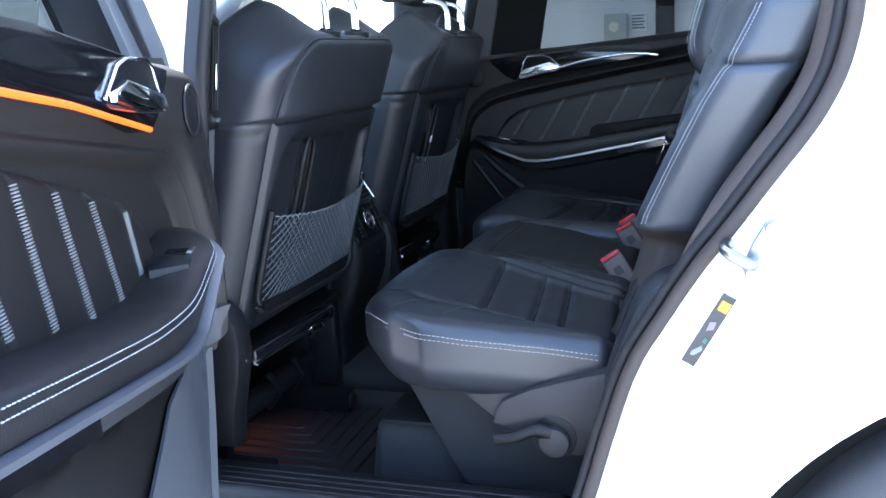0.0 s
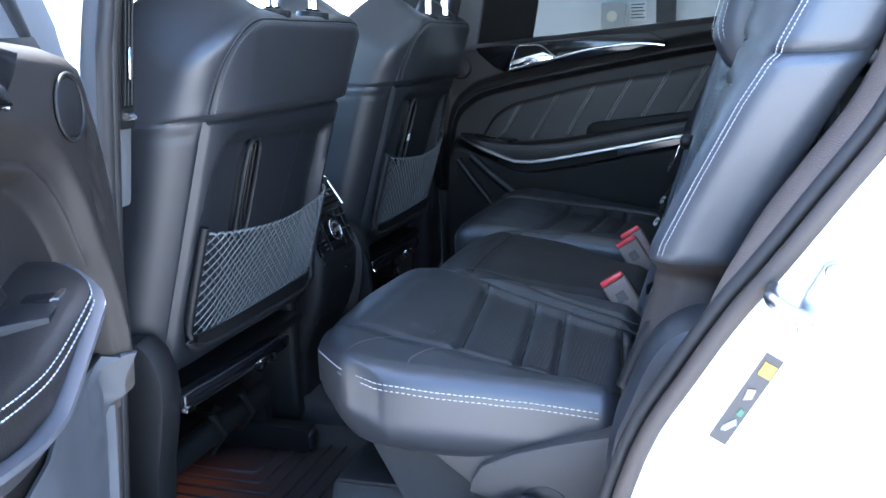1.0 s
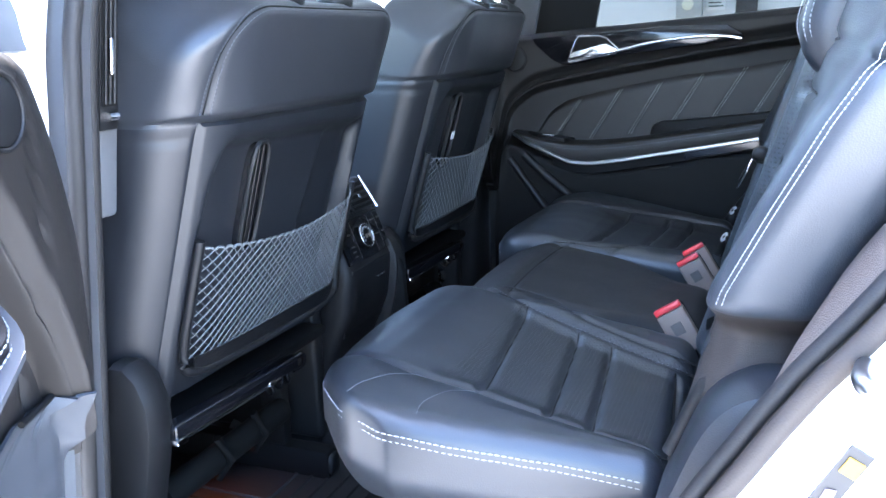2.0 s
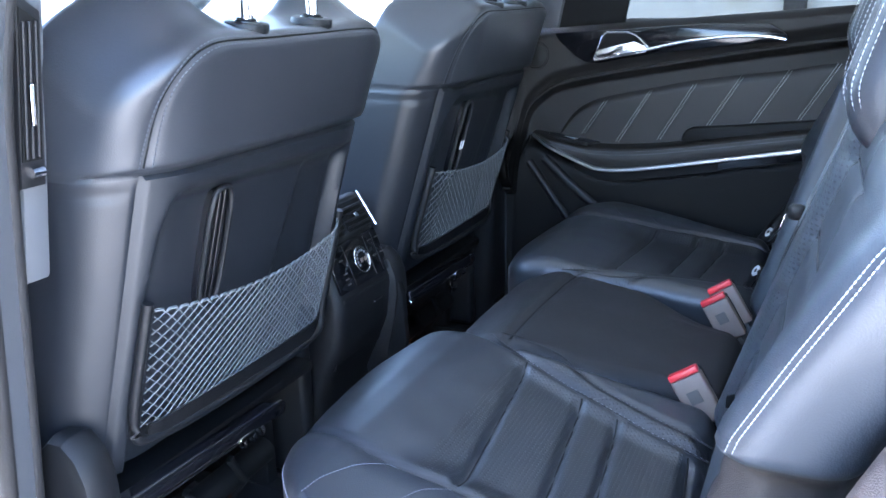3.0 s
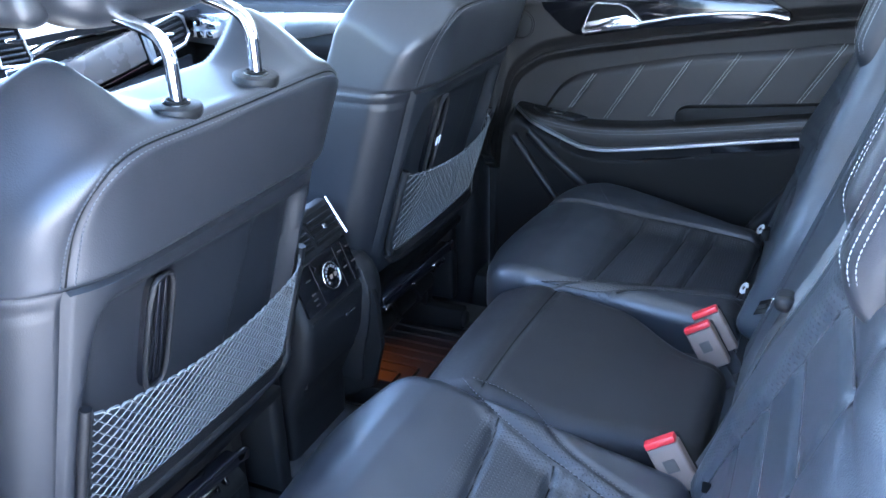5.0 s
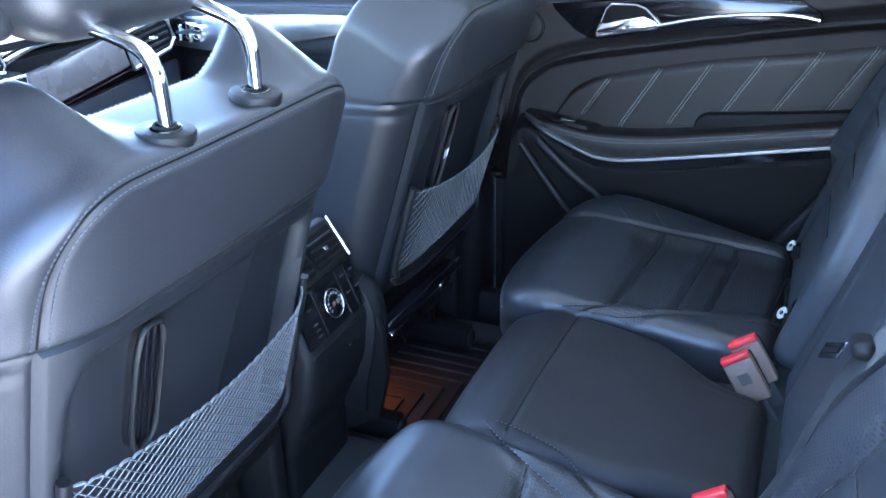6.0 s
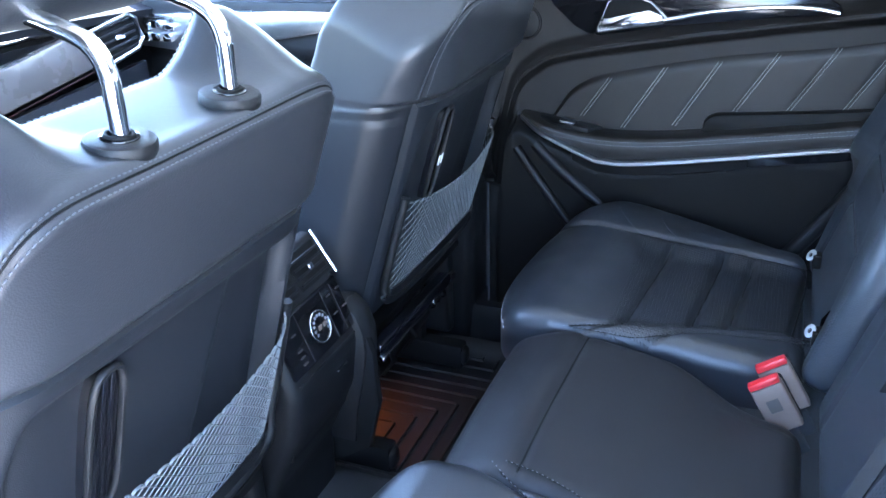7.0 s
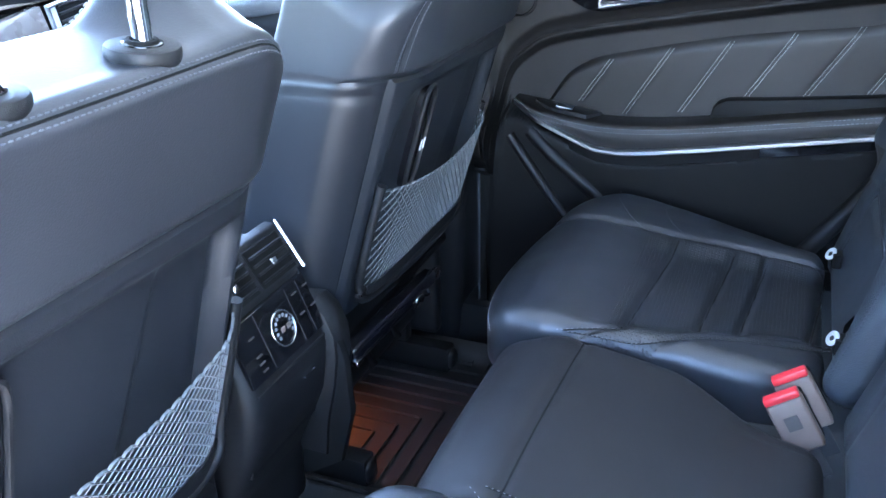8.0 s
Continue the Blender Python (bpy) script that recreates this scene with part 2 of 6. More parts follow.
def sheet(f, us, vs, thick=0.0):
    """A surface f(u, v) over the two lists, given a thickness along its own normal if wanted."""
    bm = bmesh.new()
    g = [[bm.verts.new(f(u, v)) for v in vs] for u in us]
    for i in range(len(us) - 1):
        for j in range(len(vs) - 1):
            bm.faces.new((g[i][j], g[i + 1][j], g[i + 1][j + 1], g[i][j + 1]))
    bmesh.ops.recalc_face_normals(bm, faces=bm.faces)
    if thick:
        bmesh.ops.solidify(bm, geom=bm.faces[:], thickness=thick)
    return finish(bm, sharp=50)


def span(a, b, n):
    return [a + (b - a) * i / n for i in range(n + 1)]


def lerp_pts(pts, x):
    """A smooth height over a list of (x, z) points."""
    if x <= pts[0][0]:
        return pts[0][1]
    for (xa, za), (xb, zb) in zip(pts, pts[1:]):
        if x <= xb:
            k = (x - xa) / (xb - xa)
            return za + (zb - za) * k
    return pts[-1][1]


def smooth_path(pts, n=8):
    """Catmull-Rom through the points."""
    p = [Vector(q) for q in pts]
    p = [2 * p[0] - p[1]] + p + [2 * p[-1] - p[-2]]
    out = []
    for i in range(1, len(p) - 2):
        for k in range(n):
            t = k / n
            a, b, c, d = p[i - 1], p[i], p[i + 1], p[i + 2]
            out.append(0.5 * ((2 * b) + (c - a) * t + (2 * a - 5 * b + 4 * c - d) * t * t + (3 * b - a - 3 * c + d) * t ** 3))
    out.append(p[-2])
    return out


def tube(pts, r, seg=10, caps=True, flat=1.0, up=(0, 0, 1)):
    """A round or flattened bar along the points; r may be a list."""
    pts = [Vector(p) for p in pts]
    bm = bmesh.new()
    rings = []
    for i, p in enumerate(pts):
        t = (pts[min(i + 1, len(pts) - 1)] - pts[max(i - 1, 0)]).normalized()
        a = t.cross(Vector(up))
        if a.length < 1e-4:
            a = t.cross(Vector((1, 0, 0)))
        a.normalize()
        b = a.cross(t)
        rr = r[i] if isinstance(r, (list, tuple)) else r
        rings.append([bm.verts.new(p + a * rr * math.cos(2 * math.pi * k / seg) + b * rr * flat * math.sin(2 * math.pi * k / seg)) for k in range(seg)])
    for ra, rb in zip(rings, rings[1:]):
        for k in range(seg):
            bm.faces.new((ra[k], ra[(k + 1) % seg], rb[(k + 1) % seg], rb[k]))
    if caps:
        bm.faces.new(rings[0])
        bm.faces.new(rings[-1])
    return finish(bm, sharp=60)


def sweep(section, rail):
    """A closed section (list of two-number points) carried along rail(i) -> function that places it."""
    bm = bmesh.new()
    rings = [[bm.verts.new(place(a, b)) for a, b in section] for place in rail]
    n = len(section)
    for ra, rb in zip(rings, rings[1:]):
        for k in range(n):
            bm.faces.new((ra[k], ra[(k + 1) % n], rb[(k + 1) % n], rb[k]))
    bm.faces.new(rings[0])
    bm.faces.new(rings[-1])
    return finish(bm, sharp=40)


def plate(outline, place, depth, bevel=0.0):
    """A flat piece with that outline; place(a, b, d) gives the point at depth d."""
    bm = bmesh.new()
    top = [bm.verts.new(place(a, b, 0)) for a, b in outline]
    bot = [bm.verts.new(place(a, b, depth)) for a, b in outline]
    bm.faces.new(top)
    bm.faces.new(bot[::-1])
    n = len(outline)
    for k in range(n):
        bm.faces.new((top[k], bot[k], bot[(k + 1) % n], top[(k + 1) % n]))
    bmesh.ops.recalc_face_normals(bm, faces=bm.faces)
    if bevel:
        rim = [e for e in bm.edges if all(v in top for v in e.verts) or all(v in bot for v in e.verts)]
        bmesh.ops.bevel(bm, geom=rim, offset=bevel, segments=2, profile=0.5, affect="EDGES")
    return finish(bm, sharp=35)


def disc(centre, normal, r, depth, seg=28, bevel=0.002):
    n = Vector(normal).normalized()
    a = n.orthogonal().normalized()
    b = n.cross(a)
    c = Vector(centre)
    return plate([(r * math.cos(2 * math.pi * k / seg), r * math.sin(2 * math.pi * k / seg)) for k in range(seg)], lambda p, q, d: c + a * p + b * q - n * d, depth, bevel)


def ring(centre, normal, r, w, seg=32, tubeseg=8):
    n = Vector(normal).normalized()
    a = n.orthogonal().normalized()
    b = n.cross(a)
    pts = [Vector(centre) + (a * math.cos(2 * math.pi * k / seg) + b * math.sin(2 * math.pi * k / seg)) * r for k in range(seg + 1)]
    return tube(pts, w, tubeseg, caps=False, up=n)


def stitches(pts, length=0.0045, gap=0.0025, r=0.0007, lift=(0, 0, 0), skew=None):
    """Thread along the points: one small rounded bar for each stitch."""
    pts = [Vector(p) + Vector(lift) for p in pts]
    bm = bmesh.new()
    acc, on, start = 0.0, True, pts[0].copy()
    bars = []
    for a, b in zip(pts, pts[1:]):
        seg = (b - a).length
        if seg < 1e-7:
            continue
        d, pos = (b - a) / seg, 0.0
        while pos < seg:
            left = (length if on else gap) - acc
            if pos + left > seg:
                acc += seg - pos
                break
            pos += left
            acc = 0.0
            p = a + d * pos
            if on:
                bars.append((start, p))
            else:
                start = p.copy()
            on = not on
    for a, b in bars:
        t = (b - a).normalized()
        u = t.orthogonal().normalized()
        w = t.cross(u)
        ends = []
        for c, k in ((a, 0.6), ((a + b) / 2, 1.0), (b, 0.6)):
            ends.append([bm.verts.new(c + (u * x + w * y) * r * k) for x, y in ((1, 0), (0, 1), (-1, 0), (0, -1))])
        for e, f in zip(ends, ends[1:]):
            for k in range(4):
                bm.faces.new((e[k], e[(k + 1) % 4], f[(k + 1) % 4], f[k]))
        bm.faces.new(ends[0])
        bm.faces.new(ends[-1])
    return finish(bm, sharp=80)


def zone(ob, mat, pick):
    """A second material on the faces whose middle pick(x, y, z) chooses."""
    ob.data.materials.append(mat)
    for f in ob.data.polygons:
        if pick(*f.center):
            f.material_index = len(ob.data.materials) - 1
    return ob


def bell(x, c, w):
    """A soft groove or ridge of width w at c."""
    k = (x - c) / w
    return math.exp(-k * k) if abs(k) < 4 else 0.0


def step(a, b, x):
    k = max(0.0, min(1.0, (x - a) / (b - a)))
    return k * k * (3 - 2 * k)


# ---- outside ----
GROUND_Z = 0.10
bm = sheet(lambda u, v: (u, v, GROUND_Z + 0.004 * noise.noise((u * 0.7, v * 0.7, 0))), span(-60, 60, 60), span(-60, 60, 60))
solid("ground", bm, CONCRETE, "grey concrete driveway paving around the car", "ground", "structure")


def wall_box(name, x0, x1, y0, y1, z0, z1, mat, label):
    return solid(name, box(x0, x1, y0, y1, z0, z1, 0.01), mat, label, "wall", "structure")


wall_box("wall_house", -1.22, 9.0, 3.0, 3.4, GROUND_Z, 4.2, STUCCO, "pale grey rendered house wall beside the driveway")
wall_box("trim", -0.265, -0.165, 2.955, 2.998, GROUND_Z, 4.1, DARK, "dark painted upright trim on the house wall")
sw = thing("isolator_switch", (-0.49, 3.0, 1.53), "grey metal rotary isolator switch on the house wall", "electrical switch")
part("box", box(-0.545, -0.42, 2.93, 3.0, 1.46, 1.60, 0.006), material("grey_enamel", (0.27, 0.27, 0.25), 0.5), sw)
part("knob", disc((-0.49, 2.925, 1.53), (0, -1, 0), 0.028, 0.03), material("cream_plastic", (0.55, 0.52, 0.38), 0.5), sw, "round cream plastic knob")
pl = thing("wall_notice", (-0.36, 3.0, 1.55), "small pale printed notice on the house wall", "notice")
part("plate", box(-0.405, -0.315, 2.99, 3.0, 1.50, 1.60, 0.002), material("pale_notice", (0.6, 0.6, 0.58), 0.6), pl)
for k in range(5):
    part("line", box(-0.395, -0.325 - 0.01 * (k % 2), 2.987, 2.9895, 1.515 + 0.017 * k, 1.521 + 0.017 * k, 0), DARK, pl, "dark bar of print")

# hedge and fence far ahead of the car
def leaf_mass(name, x0, x1, y0, y1, z1, count, seed, label):
    rnd = random.Random(seed)
    bm = bmesh.new()
    for _ in range(count):
        c = Vector((rnd.uniform(x0, x1), rnd.uniform(y0, y1), GROUND_Z + z1 * math.sqrt(rnd.random())))
        c.z += 0.25 * noise.noise(c * 0.8)
        a = Vector((rnd.gauss(0, 1), rnd.gauss(0, 1), rnd.gauss(0, 1))).normalized() * rnd.uniform(0.05, 0.11)
        b = a.orthogonal().normalized() * rnd.uniform(0.03, 0.06)
        vs = [bm.verts.new(c + p) for p in (-a, b, a, -b)]
        bm.faces.new(vs)
    return solid(name, finish(bm, False), HEDGE, label, "hedge", "stuff")


leaf_mass("hedge", -9.0, -3.4, 6.0, 7.0, 0.85, 16000, 4, "low clipped green hedge along the driveway")
solid("backdrop", box(-26, -25.6, -30, 30, GROUND_Z, 5.0, 0), material("far_pale_wall", (0.6, 0.6, 0.57), 0.9), "distant pale wall beyond the street", "backdrop", "structure")

# ---- car body ----
car = thing("car_body", (0, 0, GROUND_Z), "white painted large family car with its rear passenger door open", "car")

# door opening edge behind the rear seat, from sill to roof
JAMB = [(-0.16, 0.70), (-0.146, 0.749), (-0.085, 0.955), (-0.029, 1.059), (0.017, 1.133), (0.055, 1.184), (0.106, 1.257), (0.149, 1.318), (0.172, 1.36), (0.186, 1.40), (0.196, 1.462), (0.196, 1.55), (0.17, 1.64), (0.10, 1.72)]
jamb = smooth_path([(x, 0, z) for x, z in JAMB], 4)


def jamb_normal(i):
    a, b = jamb[max(i - 1, 0)], jamb[min(i + 1, len(jamb) - 1)]
    t = (b - a).normalized()
    return Vector((t.z, 0, -t.x))


BAND = [(0.032, -0.855), (0.036, -0.857), (0.045, -0.862), (0.07, -0.868), (0.11, -0.875), (0.128, -0.885), (0.138, -0.905), (0.145, -0.93), (0.155, -0.945), (0.175, -0.952)]


def band_point(i, k):
    w, y = BAND[k]
    p = jamb[i] + jamb_normal(i) * w
    return (p.x, y, p.z)


part("door_jamb", sheet(band_point, range(len(jamb)), range(len(BAND))), PAINT, car, "white painted door jamb")

ARCH_X, ARCH_Z, ARCH_R = 0.575, 0.50, 0.555


def skin(u, k):
    i = k
    x0, y0, z0 = band_point(i, len(BAND) - 1)
    x = x0 + (1.9 - x0) * u
    y = -0.952 - 0.012 * math.sin(min(1, u * 2) * math.pi / 2) + 0.10 * max(0, z0 - 1.35) ** 1.2
    return (x, y, z0)


bm = sheet(skin, [k / 120 for k in range(121)], range(len(jamb)))
low = sheet(lambda u, v: (u, -0.955, v), span(-0.02, 1.9, 160), span(0.32, band_point(0, 9)[2], 30))
bm = join(bm, low)
for v in bm.verts:
    d = Vector((v.co.x - ARCH_X, 0, v.co.z - ARCH_Z))
    if 0 < ARCH_R - d.length < 0.014:
        d.normalize()
        v.co.x, v.co.z = ARCH_X + d.x * ARCH_R, ARCH_Z + d.z * ARCH_R
bmesh.ops.delete(bm, geom=[f for f in bm.faces if Vector((f.calc_center_median().x - ARCH_X, 0, f.calc_center_median().z - ARCH_Z)).length < ARCH_R - 0.002], context="FACES")
part("quarter_panel", finish(bm), PAINT, car, "white painted rear wing")
arc = [(ARCH_X - ARCH_R * math.cos(a), -0.945, ARCH_Z + ARCH_R * math.sin(a)) for a in span(-0.2, math.pi + 0.2, 40)]
part("arch_lip", tube(arc, 0.012, 8, flat=1.6, up=(0, 1, 0)), PAINT, car)
bm = sheet(lambda a, y: (ARCH_X - (ARCH_R + 0.003) * math.cos(a), y, ARCH_Z + (ARCH_R + 0.003) * math.sin(a)), span(-0.2, math.pi + 0.2, 30), span(-0.93, -0.62, 4))
part("arch_liner", bm, DARK, car)
# black disc added to hide the trim wall and keep the arch dark
part("arch_backing", disc((ARCH_X, -0.847, ARCH_Z), (0, -1, 0), 0.552, 0.004, 48, 0), DARK, car)
wheel = part("wheel", disc((ARCH_X, -0.80, ARCH_Z), (0, -1, 0), 0.27, 0.14, 36, 0.01), SATIN, car)
prof = [(0.27, -0.90), (0.29, -0.925), (0.34, -0.937), (0.36, -0.933), (0.37, -0.937), (0.44, -0.932), (0.472, -0.915), (0.482, -0.88), (0.482, -0.74), (0.46, -0.70), (0.27, -0.70)]
part("tyre", sheet(lambda a, k: (ARCH_X + prof[k][0] * math.cos(a), prof[k][1], ARCH_Z + prof[k][0] * math.sin(a)), span(0, 2 * math.pi, 64), range(len(prof))), TYRE, wheel, "black rubber tyre")
# rubber door seal along the opening
seal = [(p.x + jamb_normal(i).x * 0.028, -0.862, p.z + jamb_normal(i).z * 0.028) for i, p in enumerate(jamb)]
part("door_seal", tube(seal, 0.0105, 10, flat=0.8, up=(0, 1, 0)), material("brown_grey_rubber", (0.034, 0.027, 0.023), 0.65, spread=0.12, bump=0.2, size=500, spec=0.3), car, "brown-grey rubber door seal")
seal2 = [(p.x + jamb_normal(i).x * 0.012, -0.845, p.z + jamb_normal(i).z * 0.012) for i, p in enumerate(jamb)]
part("seal_trim", tube(seal2, 0.0085, 8, up=(0, 1, 0)), RUBBER, car)
# striker
STEEL = material("dull_steel", (0.30, 0.30, 0.31), 0.3, 1.0, spread=0.2)
st = part("striker", plate([(0.096, 1.118), (0.104, 1.100), (0.116, 1.098), (0.122, 1.110), (0.128, 1.142), (0.142, 1.172), (0.136, 1.186), (0.124, 1.182), (0.108, 1.152)], lambda a, b, d: (a, -0.884 + d, b), 0.012, 0.003), STEEL, car, "steel door striker")
part("loop", tube(smooth_path([(0.078, -0.872, 1.150), (0.074, -0.905, 1.150), (0.086, -0.912, 1.141), (0.108, -0.908, 1.130), (0.112, -0.872, 1.130)], 5), 0.0085, 10), STEEL, st)
part("bolt", disc((0.110, -0.891, 1.112), (0, -1, 0), 0.010, 0.012), STEEL, st)
part("bolt", disc((0.132, -0.891, 1.174), (0, -1, 0), 0.009, 0.012), STEEL, st)
# safety sticker on the jamb
def stick(a, b, d):
    base = Vector((0.0265, -0.874, 0.976))
    along = (Vector((0.083, -0.874, 1.078)) - base).normalized()
    across = Vector((along.z, 0, -along.x))
    q = base + along * a + across * b
    return (q.x, -0.8745 - 0.0 + d, q.z)


stk = part("safety_sticker", plate([(0, -0.010), (0.115, -0.010), (0.115, 0.010), (0, 0.010)], stick, 0.002), material("dark_label", (0.010, 0.010, 0.012), 0.4), car, "dark printed safety label")
part("warning_patch", plate([(0.090, -0.006), (0.106, -0.006), (0.106, 0.008), (0.090, 0.008)], lambda a, b, d: (stick(a, b, 0)[0], -0.8765 + d, stick(a, b, 0)[2]), 0.0015), material("yellow_print", (0.35, 0.20, 0.015), 0.5), stk, "yellow warning patch")
part("print_mark", plate([(0.056, -0.003), (0.070, -0.005), (0.074, 0.003), (0.062, 0.005)], lambda a, b, d: (stick(a, b, 0)[0], -0.8765 + d, stick(a, b, 0)[2]), 0.0015), material("pale_print", (0.16, 0.13, 0.13), 0.5), stk)
part("print_mark", plate([(0.014, -0.004), (0.020, -0.005), (0.034, 0.003), (0.028, 0.007), (0.016, 0.001)], lambda a, b, d: (stick(a, b, 0)[0], -0.8765 + d, stick(a, b, 0)[2]), 0.0015), material("pale_print_2", (0.16, 0.18, 0.18), 0.5), stk)
part("print_mark", plate([(0.038, 0.0), (0.047, 0.001), (0.045, 0.006), (0.038, 0.006)], lambda a, b, d: (stick(a, b, 0)[0], -0.8765 + d, stick(a, b, 0)[2]), 0.0015), material("green_print", (0.02, 0.09, 0.05), 0.5), stk)

# sills, roof, front and far sides
part("sill", box(-0.95, -0.02, -0.955, -0.835, 0.36, 0.66, 0.02, 3), PAINT, car, "white painted sill")
part("sill_cover", box(-0.90, -0.17, -0.86, -0.755, 0.60, 0.69, 0.015, 3), PLASTIC, car, "black plastic sill cover")
for k in range(4):
    part("scuff_rib", tube([(-0.86, -0.842 + 0.018 * k, 0.690), (-0.22 + 0.01 * k, -0.842 + 0.018 * k, 0.690)], 0.003, 6, flat=0.6), PLASTIC, car)
part("carpet_rim", tube(smooth_path([(-0.16, -0.60, 0.66), (-0.30, -0.625, 0.615), (-0.46, -0.632, 0.606), (-0.58, -0.63, 0.602), (-0.607, -0.65, 0.60), (-0.60, -0.69, 0.60), (-0.50, -0.72, 0.60)], 6), 0.007, 8), CARPET, car, "bound edge of the floor carpet")


def roof(u, v, drop=0.0):
    return (u, v, 1.90 - 0.05 * (v / 0.72) ** 2 - 0.10 * max(0, (-0.75 - u)) ** 1.5 - 0.03 * max(0, u - 0.8) - drop)


# the roof and headlining open for an unseen glass panel added for light
RX0, RX1, RY = -1.18, 0.55, 0.44
for name, x0, x1, y0, y1 in (("roof", -1.25, RX0, -0.72, 0.72), ("roof", RX1, 1.95, -0.72, 0.72), ("roof", RX0, RX1, -0.72, -RY), ("roof", RX0, RX1, RY, 0.72)):
    part("roof", sheet(lambda u, v: roof(u, v), span(x0, x1, 12), span(y0, y1, 8), 0.02), PAINT, car, "white painted roof")
sr = part("added_sunroof", sheet(lambda u, v: roof(u, v, 0.004), span(RX0, RX1, 12), span(-RY, RY, 8)), REARGLASS, car, "unseen glass roof panel added to let light in")
part("light_blind", sheet(lambda u, v: roof(u, v, 0.045), span(RX0 - 0.01, RX1 + 0.01, 12), span(-RY - 0.01, RY + 0.01, 8)), BLIND, sr, "added translucent blind that spreads the light")
lining = [sheet(lambda u, v: roof(u, v, 0.05), span(x0, x1, 12), span(y0, y1, 8), 0.01) for x0, x1, y0, y1 in ((-1.25, RX0, -0.70, 0.70), (RX1, 1.95, -0.70, 0.70), (RX0, RX1, -0.70, -RY), (RX0, RX1, RY, 0.70))]
solid("ceiling", join(*lining), HEADLINER, "pale fabric headlining of the car", "ceiling", "structure")
# unseen overhangs added past the rails to block sun and sky
for s, w in ((-1, 0.90), (1, 0.97)):
    part("roof_side", sheet(lambda u, k: (u, s * (0.70 + (w - 0.70) * k), 1.853 - 0.045 * k * k), span(-1.3, 1.95, 20), span(0, 1, 6), 0.012), PAINT, car, "white painted roof side added to block sun")
for s in (-1, 1):
    part("roof_rail", tube([(-1.25, s * 0.715, 1.84), (-0.6, s * 0.72, 1.85), (0.6, s * 0.72, 1.845), (1.95, s * 0.70, 1.80)], 0.045, 10), PAINT, car)
    part("inner_roof_rail", tube([(-1.25, s * 0.69, 1.80), (-0.6, s * 0.695, 1.81), (0.6, s * 0.695, 1.805), (1.9, s * 0.68, 1.77)], 0.035, 10), HEADLINER, car)
    part("a_pillar", tube(smooth_path([(-1.25, s * 0.70, 1.79), (-1.55, s * 0.73, 1.66), (-1.95, s * 0.765, 1.42), (-2.15, s * 0.78, 1.28)], 4), 0.045, 10), PILLAR, car, "grey windscreen pillar")
    part("c_pillar", box(0.25, 0.42, min(s * 0.70, s * 0.80), max(s * 0.70, s * 0.80), 1.40, 1.79, 0.02, fn=lambda x, y, z: (x + 0.15 * (z - 1.4), y - s * 0.18 * max(0, z - 1.4), z)), PILLAR, car)
    part("front_wing", box(-3.1, -2.1, min(s * 0.60, s * 0.95), max(s * 0.60, s * 0.95), 0.45, 1.16, 0.06, 4), PAINT, car)
# windscreen and bonnet
part("windscreen", sheet(lambda u, v: (-1.28 - 0.85 * u, v * (0.66 + 0.06 * u), 1.77 - 0.50 * u + 0.0 * v - 0.03 * v * v), span(0, 1, 12), span(-1, 1, 12)), GLASS, car, "clear windscreen")
part("bonnet", sheet(lambda u, v: (-2.05 - 1.15 * u, v * 0.86, 1.22 - 0.12 * u * u - 0.05 * v * v), span(0, 1, 10), span(-1, 1, 10), 0.01), PAINT, car)
part("nose", box(-3.35, -3.1, -0.9, 0.9, 0.40, 1.10, 0.08, 4), PAINT, car)
part("tailgate", box(1.9, 1.96, -0.85, 0.85, 0.55, 1.30, 0.02), PAINT, car)
part("rear_window", sheet(lambda u, v: (1.93 - 0.12 * u, v * 0.70, 1.30 + 0.48 * u), span(0, 1, 4), span(-1, 1, 6)), CARGO_GLASS, car)
# far flank: outer skin below the windows, front door and rear wing
part("far_flank", sheet(lambda u, v: (u, 0.955 - 0.05 * max(0, v - 1.2), v), span(-2.1, 1.9, 40), span(0.35, 1.40, 16), 0.01), PAINT, car)
part("far_quarter_glass", sheet(lambda u, v: (u, 0.86 - 0.30 * (v - 1.4), v), span(0.32, 1.8, 6), span(1.40, 1.77, 4)), CARGO_GLASS, car)
part("near_quarter_glass", sheet(lambda u, v: (u, -0.86 + 0.30 * (v - 1.4), v), span(0.42, 1.8, 6), span(1.42, 1.77, 4)), CARGO_GLASS, car)
part("far_sill", box(-2.0, 1.9, 0.745, 0.945, 0.40, 0.66, 0.02), PLASTIC, car, "black far sill cover")
part("floor_pan", box(-2.1, 1.9, -0.84, 0.86, 0.44, 0.545, 0.01), CARPET, car, "black carpeted floor")
part("bulkhead", box(-2.12, -2.08, -0.85, 0.85, 0.5, 1.25, 0.01), DARK, car)
part("rear_trim_wall", box(0.30, 0.34, 0.70, 0.84, 0.5, 1.42, 0.01), PLASTIC, car)
part("far_rear_trim", box(0.05, 1.9, 0.78, 0.82, 0.5, 1.42, 0.01), PLASTIC, car)
part("near_rear_trim", box(0.22, 1.9, -0.84, -0.80, 0.5, 1.42, 0.01, fn=lambda x, y, z: (x + (0.38 * (z - 1.05) if x < 0.5 else 0), y, z)), PILLAR, car)

# near B pillar
def pillar(plan, z0, z1, n=14):
    """An upright of that plan outline (x, y), leaning back and inwards with height."""
    def place(z):
        return lambda p, q: (p + 0.12 * (z - 1.41), q + 0.16 * max(0, z - 1.42), z)
    return sweep(plan, [place(z) for z in span(z0, z1, n)])


